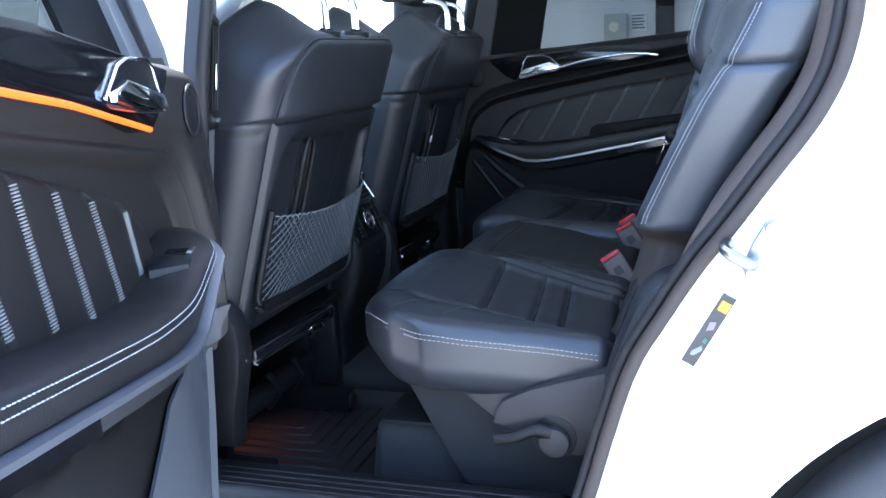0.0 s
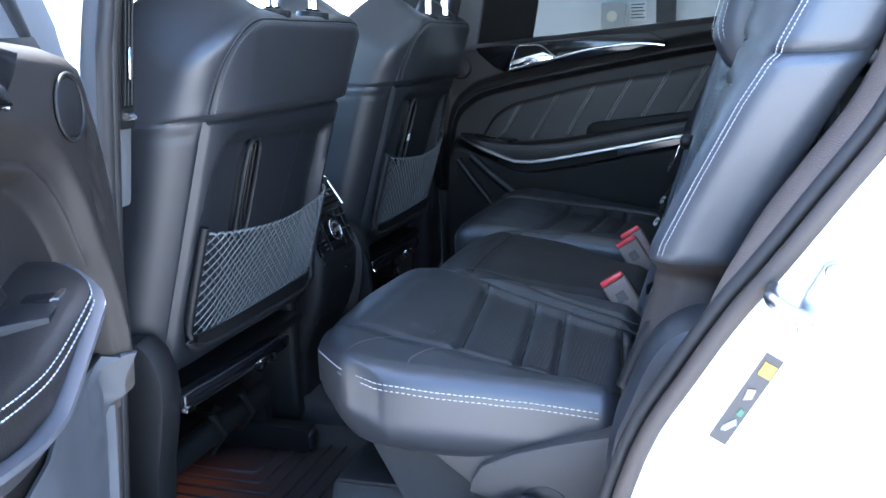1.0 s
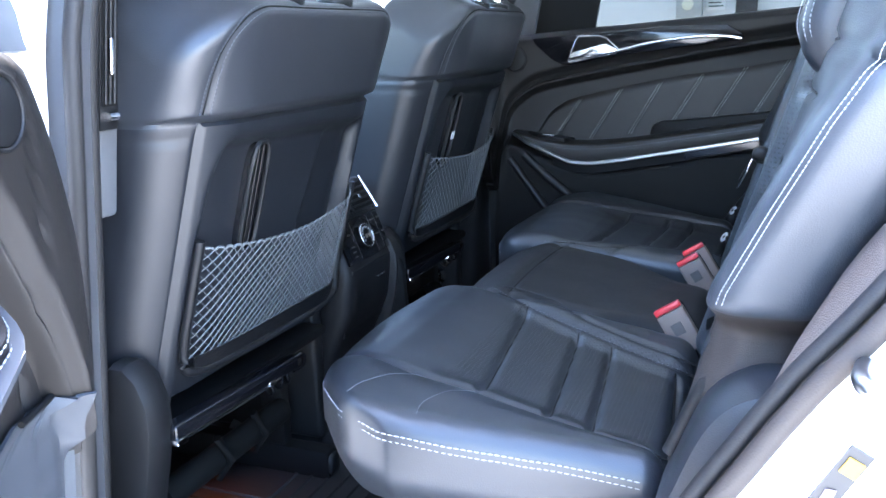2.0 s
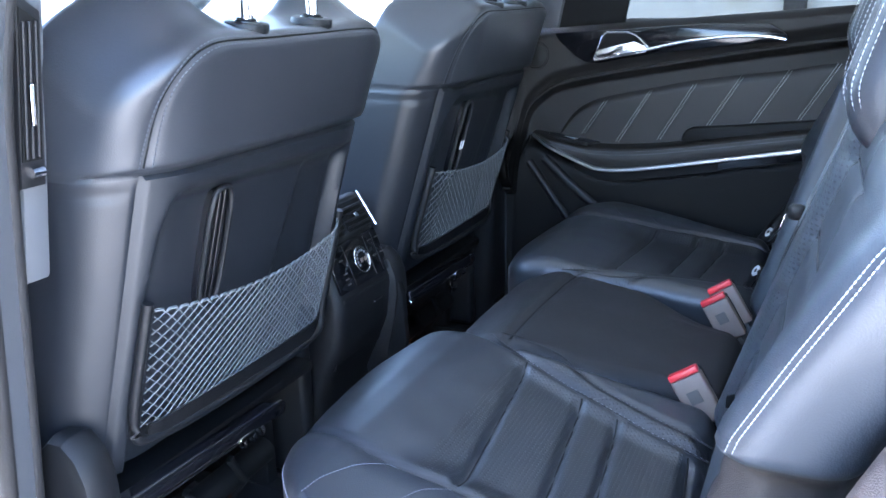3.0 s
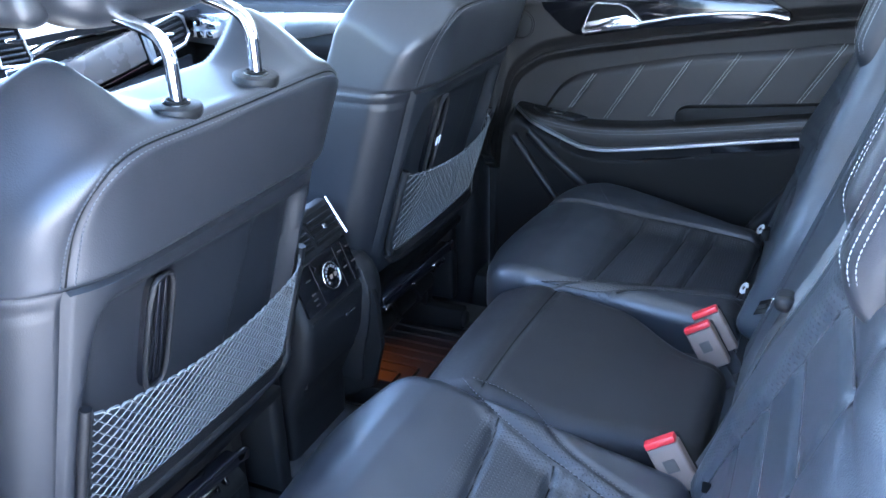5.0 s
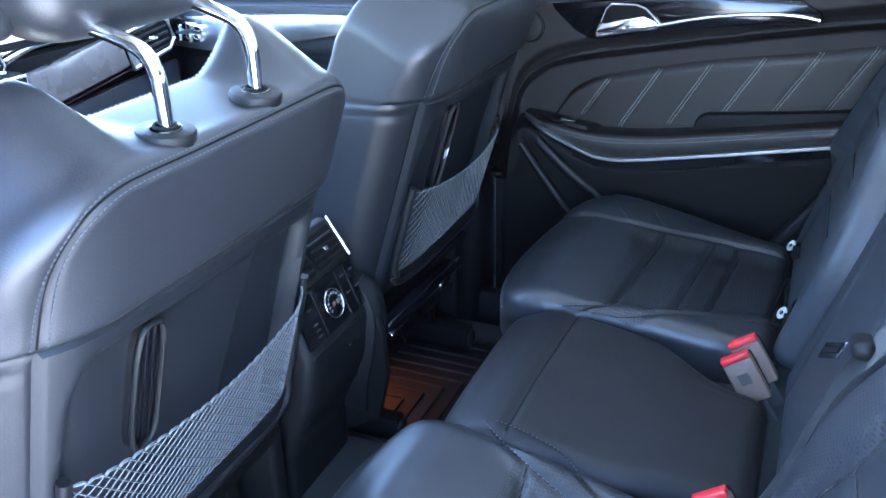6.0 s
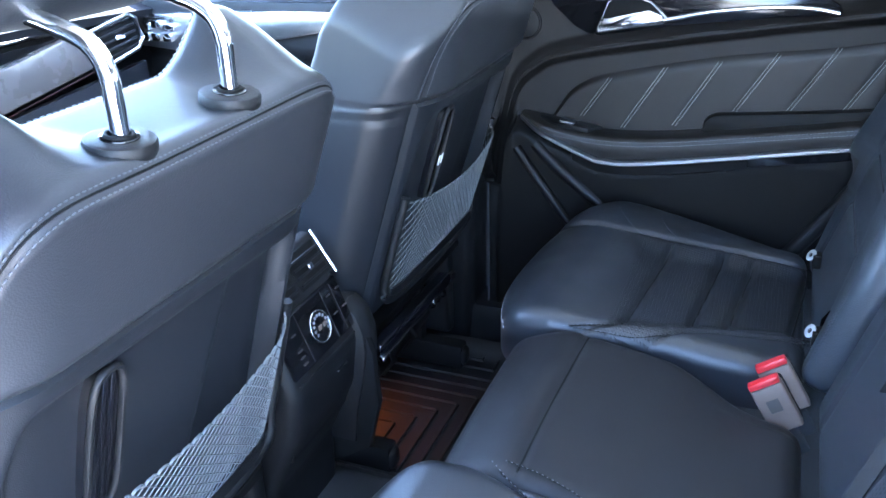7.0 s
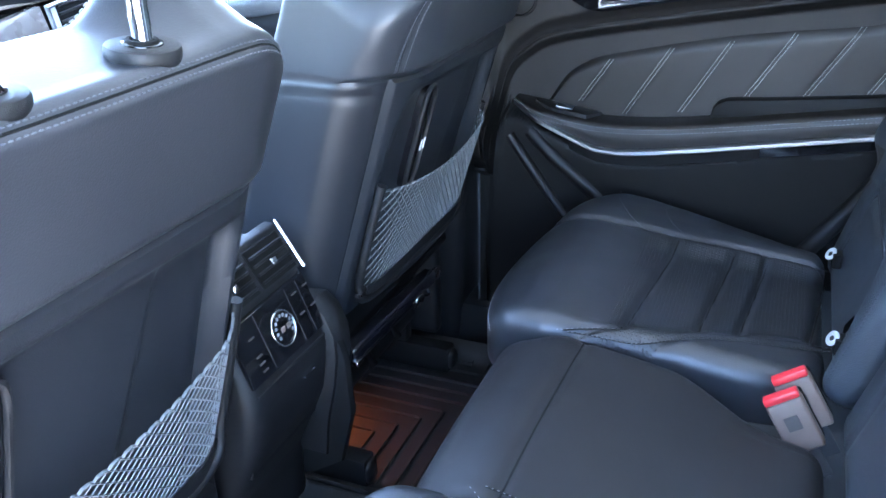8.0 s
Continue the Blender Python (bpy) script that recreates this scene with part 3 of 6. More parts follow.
part("b_pillar", pillar([(-0.97, -0.748), (-0.80, -0.750), (-0.788, -0.753), (-0.781, -0.760), (-0.775, -0.775), (-0.80, -0.80), (-0.97, -0.80)], 0.60, 1.80), PILLAR, car, "grey trimmed door pillar")
part("pillar_flange", pillar([(-0.80, -0.790), (-0.762, -0.786), (-0.752, -0.800), (-0.738, -0.832), (-0.732, -0.842), (-0.80, -0.85)], 0.55, 1.80), PILLAR, car, "grey pillar flange")
part("pillar_skin", pillar([(-0.90, -0.852), (-0.765, -0.850), (-0.758, -0.856), (-0.758, -0.864), (-0.77, -0.875), (-0.95, -0.89), (-1.0, -0.91), (-1.0, -0.88)], 1.25, 1.80), PAINT, car, "white painted outer pillar")
part("hinge_post", pillar([(-0.90, -0.852), (-0.765, -0.850), (-0.758, -0.856), (-0.758, -0.864), (-0.77, -0.875), (-0.95, -0.89), (-1.0, -0.91), (-1.0, -0.88)], 0.45, 1.248), RUBBER, car, "dark covered lower door post")
part("pillar_seal", tube([(-0.768 + 0.12 * (z - 1.41), -0.781 + 0.16 * max(0, z - 1.42), z) for z in span(0.66, 1.78, 20)], 0.009, 8, up=(0, 1, 0)), RUBBER, car, "dark rubber door seal")
part("pillar_seal", tube([(-0.728 + 0.12 * (z - 1.41), -0.848 + 0.16 * max(0, z - 1.42), z) for z in span(0.60, 1.78, 20)], 0.010, 8, up=(0, 1, 0)), RUBBER, car)
# trim between the rear bench and the door seal
def c_trim(i, k):
    w, y = ((0.016, -0.845), (0.004, -0.828), (-0.004, -0.805), (-0.004, -0.785), (0.030, -0.745), (0.100, -0.70))[k]
    p = jamb[i] + jamb_normal(i) * (w + 0.02 * (1 - step(1.06, 1.22, jamb[i].z)))
    low = 1 - step(1.08, 1.24, jamb[i].z)
    return (p.x, y + (min(y, -0.842) - y) * low, p.z)


part("pillar_trim", sheet(c_trim, range(len(jamb)), range(6), 0.004), material("brown_grey_trim", (0.075, 0.055, 0.044), 0.65, bump=0.4, size=700), car, "brown-grey grained pillar trim")
# near front door below its window
part("near_front_door", box(-2.05, -0.97, -0.955, -0.86, 0.45, 1.40, 0.02), PAINT, car)
part("near_front_pane", sheet(lambda u, k: (-2.0 + 1.04 * u + 0.55 * (1 - u) * k, -0.86 + 0.13 * k, 1.39 + 0.38 * k), span(0, 1, 6), span(0, 1, 4)), REARGLASS, car, "tinted front side window")
part("near_front_trim", box(-2.0, -0.95, -0.86, -0.80, 0.55, 1.40, 0.02), PLASTIC, car)

# far B pillar and front passenger door
part("far_b_pillar", box(-0.99, -0.80, 0.735, 0.90, 0.50, 1.80, 0.03, 3, lambda x, y, z: (x + 0.06 * (z - 1.2), y - 0.20 * max(0, z - 1.38), z)), PLASTIC, car, "black trimmed far door pillar")
pfd = thing("front_door", (-1.4, 0.82, 0.50), "closed front passenger door with satin trim and switches", "car door")


def pdoor(a, b, d):
    return Vector((a, 0.775 - d, b))


part("trim_panel", sheet(lambda u, z: pdoor(u, z, 0.03 * step(1.22, 1.26, z) + 0.05 * (1 - step(1.10, 1.16, z)) - 0.03 * step(1.37, 1.40, z)), span(-2.1, -0.96, 40), span(0.56, 1.41, 60)), PLASTIC, pfd, "black moulded door trim")
bz = part("switch_bezel", plate([(-1.80, 1.30), (-1.74, 1.255), (-1.60, 1.245), (-1.30, 1.285), (-1.10, 1.325), (-1.08, 1.335), (-1.10, 1.355), (-1.30, 1.352), (-1.80, 1.325)], lambda a, b, d: pdoor(a, b, 0.046 - d), 0.03, 0.006), SATIN, pfd, "satin metal trim blade")
part("handle_cup", plate([(-1.56, 1.272), (-1.53, 1.318), (-1.44, 1.325), (-1.38, 1.30), (-1.42, 1.285)], lambda a, b, d: pdoor(a, b, 0.050 - d), 0.006, 0.001), DARK, bz)
part("release_handle", plate([(-1.55, 1.274), (-1.53, 1.296), (-1.42, 1.306), (-1.39, 1.300), (-1.42, 1.286)], lambda a, b, d: pdoor(a, b, 0.062 - d), 0.014, 0.004), CHROME, bz)
for k in range(4):
    part("seat_switch", box(-1.74 + 0.038 * k, -1.71 + 0.038 * k, 0.718, 0.733, 1.300 - 0.006 * (k % 2), 1.318 - 0.006 * (k % 2), 0.003), CHROME, bz, "bright seat switch")
    part("seat_switch", box(-1.735 + 0.034 * k, -1.71 + 0.034 * k, 0.718, 0.733, 1.268, 1.288, 0.003), CHROME, bz)
part("armrest", roundbox(-1.35, 0.73, 1.10, 0.66, 0.10, 0.08, 0.03, 0.02, lambda x, y, z: (x, y, z + 0.04 * (x + 1.35))), LEATHER, pfd, "padded black armrest")
part("upper_roll", tube([(-2.1, 0.775, 1.37), (-1.5, 0.765, 1.385), (-0.96, 0.765, 1.40)], 0.03, 12), LEATHER, pfd)
part("window_frame", tube([(-2.12, 0.79, 1.38), (-1.9, 0.78, 1.48), (-1.55, 0.745, 1.68), (-1.3, 0.715, 1.755), (-0.93, 0.70, 1.775), (-0.93, 0.73, 1.62), (-0.95, 0.79, 1.40)], 0.02, 8), PLASTIC, pfd)
part("window_pane", sheet(lambda u, k: (-2.0 + 1.05 * u + 0.55 * (1 - u) * k, 0.80 - 0.09 * k, 1.39 + 0.36 * k), span(0, 1, 6), span(0, 1, 4)), GLASS, pfd, "clear side window")
mir = thing("wing_mirror", (-1.95, 1.05, 1.42), "white wing mirror outside the front passenger door", "mirror")
part("shell", roundbox(-1.97, 1.06, 1.46, 0.10, 0.22, 0.15, 0.045, 0.02), PAINT, mir)
part("arm", box(-1.99, -1.93, 0.93, 1.0, 1.40, 1.43, 0.01), PLASTIC, mir)

# ---- rear doors: u runs back from the hinge, v stands in from the inner skin ----
ARCHLINE = [(0.03, 0.98), (0.045, 1.12), (0.06, 1.19), (0.10, 1.235), (0.18, 1.272), (0.485, 1.328), (0.78, 1.373), (1.0, 1.395)]
ARM_TOP = [(0.07, 1.140), (0.10, 1.137), (0.16, 1.122), (0.254, 1.110), (0.36, 1.114), (0.486, 1.131), (0.767, 1.177), (0.95, 1.207)]
STRIP = [(0.07, 1.136), (0.097, 1.126), (0.18, 1.090), (0.24, 1.066), (0.27, 1.060), (0.366, 1.066), (0.744, 1.133), (0.95, 1.170)]
SILL = [(0.0, 1.405), (0.7, 1.452), (1.0, 1.475)]


def smooth_pts(p, n=4):
    return [(q.x, q.z) for q in smooth_path([(a, 0, b) for a, b in p], n)]


NEAR_ARCH = smooth_pts([(-0.06, 0.90), (-0.03, 0.99), (-0.01, 1.05), (0.006, 1.098), (0.037, 1.16), (0.077, 1.232), (0.119, 1.270), (0.18, 1.290), (0.485, 1.333), (0.78, 1.375), (1.0, 1.395)])
ARCHLINE, ARM_TOP, STRIP = smooth_pts(ARCHLINE), smooth_pts(ARM_TOP), smooth_pts(STRIP)


LIT_SEAMS = [(0.235, 1.146, 0.268, 1.243), (0.302, 1.120, 0.362, 1.272), (0.397, 1.145, 0.446, 1.295), (0.487, 1.168, 0.525, 1.315), (0.572, 1.187, 0.622, 1.335), (0.66, 1.20, 0.72, 1.348)]


def ladder(rows, r):
    """Wide seam stitching: one short rounded bar across the seam for each row (start, end)."""
    bm = bmesh.new()
    for a, b in rows:
        t = (b - a).normalized()
        u = t.orthogonal().normalized()
        w = t.cross(u)
        ends = [[bm.verts.new(c + (u * x + w * y) * r * k) for x, y in ((1, 0), (0, 1), (-1, 0), (0, -1))] for c, k in ((a, 0.5), (a.lerp(b, 0.5), 1.0), (b, 0.5))]
        for e, f in zip(ends, ends[1:]):
            for k in range(4):
                bm.faces.new((e[k], e[(k + 1) % 4], f[(k + 1) % 4], f[k]))
        bm.faces.new(ends[0])
        bm.faces.new(ends[-1])
    return finish(bm, sharp=80)


def rear_door(name, place, label, u0=0.0, lit=False):
    """Inner trim, glass and outer skin of a rear door; place(u, v, z) sets a local point in the world."""
    P = lambda u, v, z: Vector(place(u, v, z))
    base = P(0.4, 0, 0.55)
    door = thing(name, base, label, "car door", "rear doors of the car")

    ARCH = NEAR_ARCH if lit else ARCHLINE
    ARM_W = 0.086 if lit else 0.065
    AZ = (lambda u: 0.033 + 0.020 * (1 - step(0.10, 0.27, u))) if lit else (lambda u: 0.006)
    AO = 0.040 if lit else 0.0

    def relief(u, z):
        a = lerp_pts(ARCH, u)
        top = lerp_pts(SILL, u)
        v = 0.030 * step(a - 0.012, a + 0.010, z)
        v -= 0.004 * bell(z, a + 0.016, 0.003)
        v += 0.018 * step(a + 0.02, a + 0.05, z) * (1 - step(top - 0.02, top, z))
        v += 0.030 * (1 - step(0.02, 0.06, u)) * step(0.96, 1.10, z) * (0 if lit else 1)
        low = lerp_pts(STRIP, u) - 0.012
        v += 0.030 * (1 - step(low - 0.02, low, z)) * (step(0.06, 0.22, u) if lit else 1)
        v -= 0.006 * bell(u, 0.02 + 0.02 * (z - 1.0), 0.003)
        return v

    FRONT_EDGE = [(q.x, q.z) for q in smooth_path([(0.55, 0, 0.04), (0.74, 0, 0.018), (0.85, 0, -0.015), (0.95, 0, -0.038), (1.02, 0, -0.050), (1.12, 0, -0.058), (1.21, 0, -0.056), (1.30, 0, -0.035), (1.36, 0, -0.012), (1.40, 0, 0.012), (1.43, 0, 0.045), (1.48, 0, 0.06)], 5)]

    def trim(k, w):
        """k along the door, w up it: below the curved crease for w < 0, above it for w > 0"""
        u = k
        for _ in range(6 if lit else 1):
            a, top = lerp_pts(ARCH, u), lerp_pts(SILL, u)
            z = 0.60 + (a - 0.60) * (1 + w) if w < 0 else a + (top - a) * w
            if lit:
                e = lerp_pts(FRONT_EDGE, z)
                u = 0.5 * u + 0.5 * (e + (1.0 - e) * k)
        v = relief(u, z)
        if lit:
            v -= 5.0 * max(0, e + 0.05 - u) ** 2
        return P(u, v if w < 0.999 else v - 0.012, z)

    ws = [-(1 - i / 70) ** 1.6 for i in range(70)] + [0.0] + [(i / 40) ** 1.6 for i in range(1, 41)]
    tp = part("trim_panel", sheet(trim, span(0.0, 1.0, 140), ws), DOOR_PLASTIC, door, "black moulded door trim")
    along = (lambda x, y: (x - HX) * math.cos(PSI) - (y - HY) * math.sin(PSI)) if lit else (lambda x, y: x + 0.80)
    # the panel below the strip line gets a darker plastic
    zone(tp, LOW_DOOR, lambda x, y, z: z - (0.03 if lit else 0) < lerp_pts(STRIP, along(x, y)) - 0.005 and (along(x, y) > 0.10 or not lit))

    # quilted insert with slanting double-stitched seams
    seams = LIT_SEAMS if lit else [(0.208, 1.145, 0.269, 1.237), (0.297, 1.126, 0.381, 1.264), (0.404, 1.139, 0.489, 1.285), (0.517, 1.171, 0.596, 1.303), (0.620, 1.182, 0.703, 1.320), (0.724, 1.194, 0.806, 1.336), (0.83, 1.206, 0.91, 1.348)]
    TOPI = smooth_pts([(0.12, 1.11), (0.148, 1.15), (0.178, 1.195), (0.215, 1.222), (0.268, 1.241), (0.488, 1.287), (0.694, 1.314), (0.776, 1.329), (1.0, 1.355)])

    if lit:
        TOPI = smooth_pts([(0.12, 1.11), (0.15, 1.14), (0.185, 1.187), (0.231, 1.240), (0.30, 1.266), (0.401, 1.294), (0.542, 1.330), (0.70, 1.358), (1.0, 1.385)])

    def quilt(u, z):
        v = 0.012
        for a, b, c, d in seams:
            x = a + (c - a) * (z - b) / (d - b)
            v -= (0.004 if lit else 0.0018) * bell(u, x, 0.005)
        v -= 0.010 * step(lerp_pts(TOPI, u) - 0.012, lerp_pts(TOPI, u), z)
        return v

    part("insert_panel", sheet(lambda u, k: P(u, quilt(u, 1.07 + (lerp_pts(TOPI, u) - 1.07) * k), 1.07 + (lerp_pts(TOPI, u) - 1.07) * k), span(0.13, 0.98, 240), span(0, 1, 26)), DOOR_LEATHER, door, "black leather insert with slanting seams")
    for a, b, c, d in seams:
        if lit:
            rows = [[P(a + (c - a) * k + o, quilt(a + (c - a) * k + o, b + (d - b) * k) + 0.0008, b + (d - b) * k) for o in (-0.0075, 0.0075)] for k in span(0.0, 0.98, 42)]
            part("seam_thread", ladder(rows, 0.0013), DARKER_THREAD, door, "broad pale grey seam stitching")
            continue
        for o in (-0.0036, 0.0036):
            pts = [P(a + (c - a) * k + o, quilt(a + (c - a) * k + o, b + (d - b) * k) + 0.0006, b + (d - b) * k) for k in span(0.0, 0.97, 16)]
            part("seam_thread", stitches(pts, 0.0034, 0.0014, 0.0007), GREY_THREAD, door, "pale grey seam stitching")

    # padded armrest, its stitching, and the bright strip under it
    us = span(0.075, 0.96, 60)

    def arm(u):
        zt, zs = lerp_pts(ARM_TOP, u) + AZ(u), lerp_pts(STRIP, u) + AZ(u)
        w = ARM_W * step(0.03, 0.14, u) + 0.002
        h = zt - zs
        return lambda a, b: P(u + AO, a * w, zs + b * h)

    part("armrest", sweep([(-0.1, 0.0), (0.92, 0.0), (0.99, 0.15), (1.0, 0.5), (0.985, 0.80), (0.93, 0.95), (0.82, 1.03), (0.5, 1.10), (-0.1, 1.10)], [arm(u) for u in us]), DOOR_LEATHER, door, "padded black leather armrest")
    for o, wv in ((0.0, 0.995), (-0.008, 1.012)):
        pts = [P(u + AO, (ARM_W * step(0.03, 0.14, u) + 0.002) * wv + 0.0008, lerp_pts(ARM_TOP, u) + AZ(u) - 0.006 + o) for u in us]
        # the closed door's pale thread is darkened to look dimly lit
        part("armrest_thread", stitches(pts, 0.005, 0.0022, 0.0009 if lit else 0.0006), THREAD if lit else DIM_THREAD, door)

    def strip(u):
        z = lerp_pts(STRIP, u) + AZ(u)
        w = (ARM_W - 0.001) * step(0.03, 0.14, u) + 0.010
        return lambda a, b: P(u + AO, w * a, z + b)

    part("bright_strip", sweep([(0.5, -0.003), (1.0, -0.006), (1.06, -0.003), (1.06, 0.003), (1.0, 0.004), (0.5, 0.001)], [strip(u) for u in us]), SHADE_STRIP if lit else STRIP_METAL, door, "satin metal trim strip")
    part("strip_shadow_panel", sweep([(0.2, -0.030), (0.80, -0.030), (0.85, -0.012), (0.9, -0.004), (0.2, -0.004)], [strip(u) for u in span(0.20, 0.94, 40)]), PLASTIC, door)
    part("pull_recess", sweep([(0.4, -0.024), (0.95, -0.024), (0.95, -0.007), (0.4, -0.007)], [strip(u) for u in span(0.56, 0.93, 20)]), GLOSS, door, "glossy black pull recess")
    if not lit:
        ledge = [(0.455, 1.10), (0.466, 1.158), (0.474, 1.168), (0.490, 1.175), (0.56, 1.181), (0.73, 1.199), (0.93, 1.224), (0.93, 1.15), (0.70, 1.12)]
        part("pull_ledge", plate(ledge, lambda a, b, d: P(a, 0.034 - d, b), 0.03, 0.006), LOW_DOOR, door, "black ledge above the armrest")
        part("pocket_lip", tube([P(u, 0.034, lerp_pts(STRIP, u) - 0.030 - 0.006 * step(0.3, 0.5, u)) for u in span(0.25, 0.52, 12)], 0.0022, 6), DOOR_PLASTIC, door)
    # window switch in the front of the armrest, with its pad
    PS = (lambda a, b, z: P(a - 0.022, b * 1.30, z + 0.045)) if lit else (lambda a, b, z: P(a - 0.02, b, z + 0.006))
    pad = [(0.135, 0.010), (0.16, 0.006), (0.25, 0.010), (0.275, 0.02), (0.25, 0.052), (0.17, 0.048), (0.14, 0.03)]
    sp = part("switch_pad", plate([(u, v) for u, v in pad], lambda a, b, d: PS(a, b, lerp_pts(ARM_TOP, a) + 0.012 - d), 0.02, 0.003), PLASTIC, door)
    part("window_switch", plate([(0.185, 0.022), (0.22, 0.022), (0.22, 0.044), (0.185, 0.044)], lambda a, b, d: PS(a, b, lerp_pts(ARM_TOP, a) + 0.0175 - d), 0.006, 0.002), GLOSS, sp, "glossy black window switch")
    part("switch_lip", plate([(0.187, 0.044), (0.218, 0.044), (0.218, 0.050), (0.187, 0.050)], lambda a, b, d: PS(a, b, lerp_pts(ARM_TOP, a) + 0.0185 - d), 0.006, 0.002), CHROME, sp, "bright switch lip")

    # glossy bezel with the release handle
    bez = [(0.140, 1.402), (0.150, 1.385), (0.195, 1.345), (0.222, 1.331), (0.250, 1.328), (0.385, 1.352), (0.55, 1.372), (0.684, 1.384), (0.692, 1.390), (0.686, 1.402), (0.648, 1.424), (0.50, 1.424), (0.30, 1.412)]
    Q = (lambda u, v, z: P(u + 0.045, v, z + 0.006 + 0.06 * (u - 0.22))) if lit else P
    G = (lambda u, v, z: P(0.228 + (u - 0.243) * 1.34, v, z + 0.012)) if lit else P
    zb = part("handle_bezel", plate(bez, lambda a, b, d: Q(a, 0.058 - d, b), 0.03, 0.003), GLOSS, door, "glossy black handle bezel")
    bar = [(0.245, 1.337), (0.32, 1.352), (0.385, 1.366), (0.47, 1.384), (0.57, 1.395), (0.64, 1.395), (0.686, 1.388)]
    if not lit:
        part("bezel_strip", tube([P(u, 0.0605, z) for u, z in [(p.x, p.z) for p in smooth_path([(u, 0, z) for u, z in bar], 5)]], 0.0045, 8, flat=1.0), CHROME, zb, "bright bezel strip")
    cup = [(0.243, 1.343), (0.262, 1.392), (0.272, 1.402), (0.325, 1.402), (0.345, 1.395), (0.378, 1.366), (0.372, 1.360)]
    cp = part("handle_cup", plate(cup, lambda a, b, d: G(a, 0.0595 - d, b), 0.004, 0.001), DARK, zb)
    hnd = [(0.246, 1.345), (0.256, 1.364), (0.30, 1.374), (0.345, 1.384), (0.372, 1.372), (0.374, 1.362), (0.30, 1.347)]
    part("release_handle", plate(hnd, lambda a, b, d: G(a, 0.070 - d, b), 0.014, 0.004), CHROME, zb, "chrome door release handle")
    rim = [(0.243, 1.343), (0.262, 1.394), (0.274, 1.404), (0.325, 1.404), (0.346, 1.397), (0.380, 1.366), (0.372, 1.358), (0.30, 1.347), (0.243, 1.343)]
    part("cup_rim", tube([G(u, 0.060, z) for u, z in rim], 0.0026, 6), CHROME, zb)
    # small round speaker
    su = 0.072 if lit else 0.088
    sc, nn = P(su, 0.040, 1.347), P(su, 1.0, 1.344) - P(su, 0.0, 1.344)
    sg = part("speaker_grille", disc(sc + nn * 0.012, nn, 0.031, 0.02), PLASTIC, door, "round black speaker grille")
    part("speaker_ring", ring(sc + nn * 0.011, nn, 0.034, 0.0025), PLASTIC, sg)
    # map pocket ridges low on the panel
    if not lit:
        part("pocket_ridge", tube([P(0.066, 0.030, 1.066), P(0.12, 0.034, 0.995), P(0.178, 0.030, 0.916), P(0.22, 0.022, 0.86)], 0.013, 12, flat=0.8), PLASTIC, door, "raised pocket edge")
        part("pocket_ridge", tube([P(0.107, 0.022, 1.077), P(0.17, 0.026, 1.02), P(0.25, 0.022, 0.955), P(0.32, 0.012, 0.90)], 0.015, 12), PLASTIC, door)
        part("pocket_ridge", tube([P(0.80, 0.020, 1.10), P(0.74, 0.032, 1.0), P(0.66, 0.026, 0.88)], 0.018, 12), PLASTIC, door)
    if lit:
        CAPW = [(0.60, 0.60), (0.75, 0.55), (0.915, 0.41), (1.0, 0.28), (1.025, 0.16), (1.042, 0.06)]

        def capp(a, z):
            e = lerp_pts(FRONT_EDGE, z)
            u = e + 0.008 + 0.014 * step(0.97, 1.04, z) + a * (lerp_pts(CAPW, z) - e - 0.022)
            return P(u, relief(u, z) - 5.0 * max(0, e + 0.05 - u) ** 2 + 0.004, z)

        part("front_cap", sheet(lambda a, z: capp(a, z), span(0, 1, 24), span(0.62, 1.042, 30), 0.004), CAP_GLARE, door, "smooth lower front cover with sky glare in its grey")
        part("cap_joint", tube([P(-0.052 + 0.11 * k, 0.014 - 0.008 * (1 - k), 1.044) for k in span(0, 1, 8)], 0.004, 6), DARK, door)
    # outer skin, window frame and pane
    part("outer_skin", sheet(lambda u, z: P(u, -0.115 - 0.030 * math.sin((z - 0.45) * 1.9), z), span(u0 - 0.03, 1.03, 20), span(0.48, 1.43, 24), 0.006), PAINT, door, "white painted outer skin")
    part("front_edge", sheet(lambda z, v: P((lerp_pts(FRONT_EDGE, z) + 0.004 if lit else u0 - 0.004), v, z), span(0.56, 1.42, 40), span(-0.13, 0.010 if lit else 0.034, 6)), PILLAR, door, "grey front edge of the door")
    part("rear_edge", sheet(lambda z, v: P(1.005, v, z), span(0.50, 1.46, 20), span(-0.13, 0.03, 6)), PAINT, door)
    part("bottom_edge", sheet(lambda u, v: P(u, v, 0.52), span(-0.01, 1.0, 10), span(-0.13, 0.03, 6)), PAINT, door)
    part("window_frame", tube([P(0.02 - 0.09 * lit, -0.06, 1.40), P(0.05 - 0.07 * lit, -0.10, 1.60), P(0.09, -0.155, 1.80), P(0.5, -0.165, 1.83), P(0.85, -0.155, 1.79), P(0.99, -0.10, 1.60), P(1.0, -0.06, 1.46)], 0.026, 8), PLASTIC, door, "black window frame")
    part("frame_post", sheet(lambda u, k: P((-0.14 + 0.18 * u if lit else 0.005 + 0.115 * u) + 0.05 * k, -0.035 - 0.11 * k - 0.012 * math.cos(math.pi * (u - 0.5)), 1.395 + 0.40 * k), span(0, 1, 8), span(0, 1, 10), 0.01), PILLAR, door, "grey trimmed window post")
    part("glass_run", sheet(lambda u, k: P((0.035 if lit else 0.12) + 0.17 * u + 0.05 * k, -0.045 - 0.11 * k, 1.40 + 0.40 * k), span(0, 1, 4), span(0, 1, 8), 0.008), DARK, door, "black window divider")
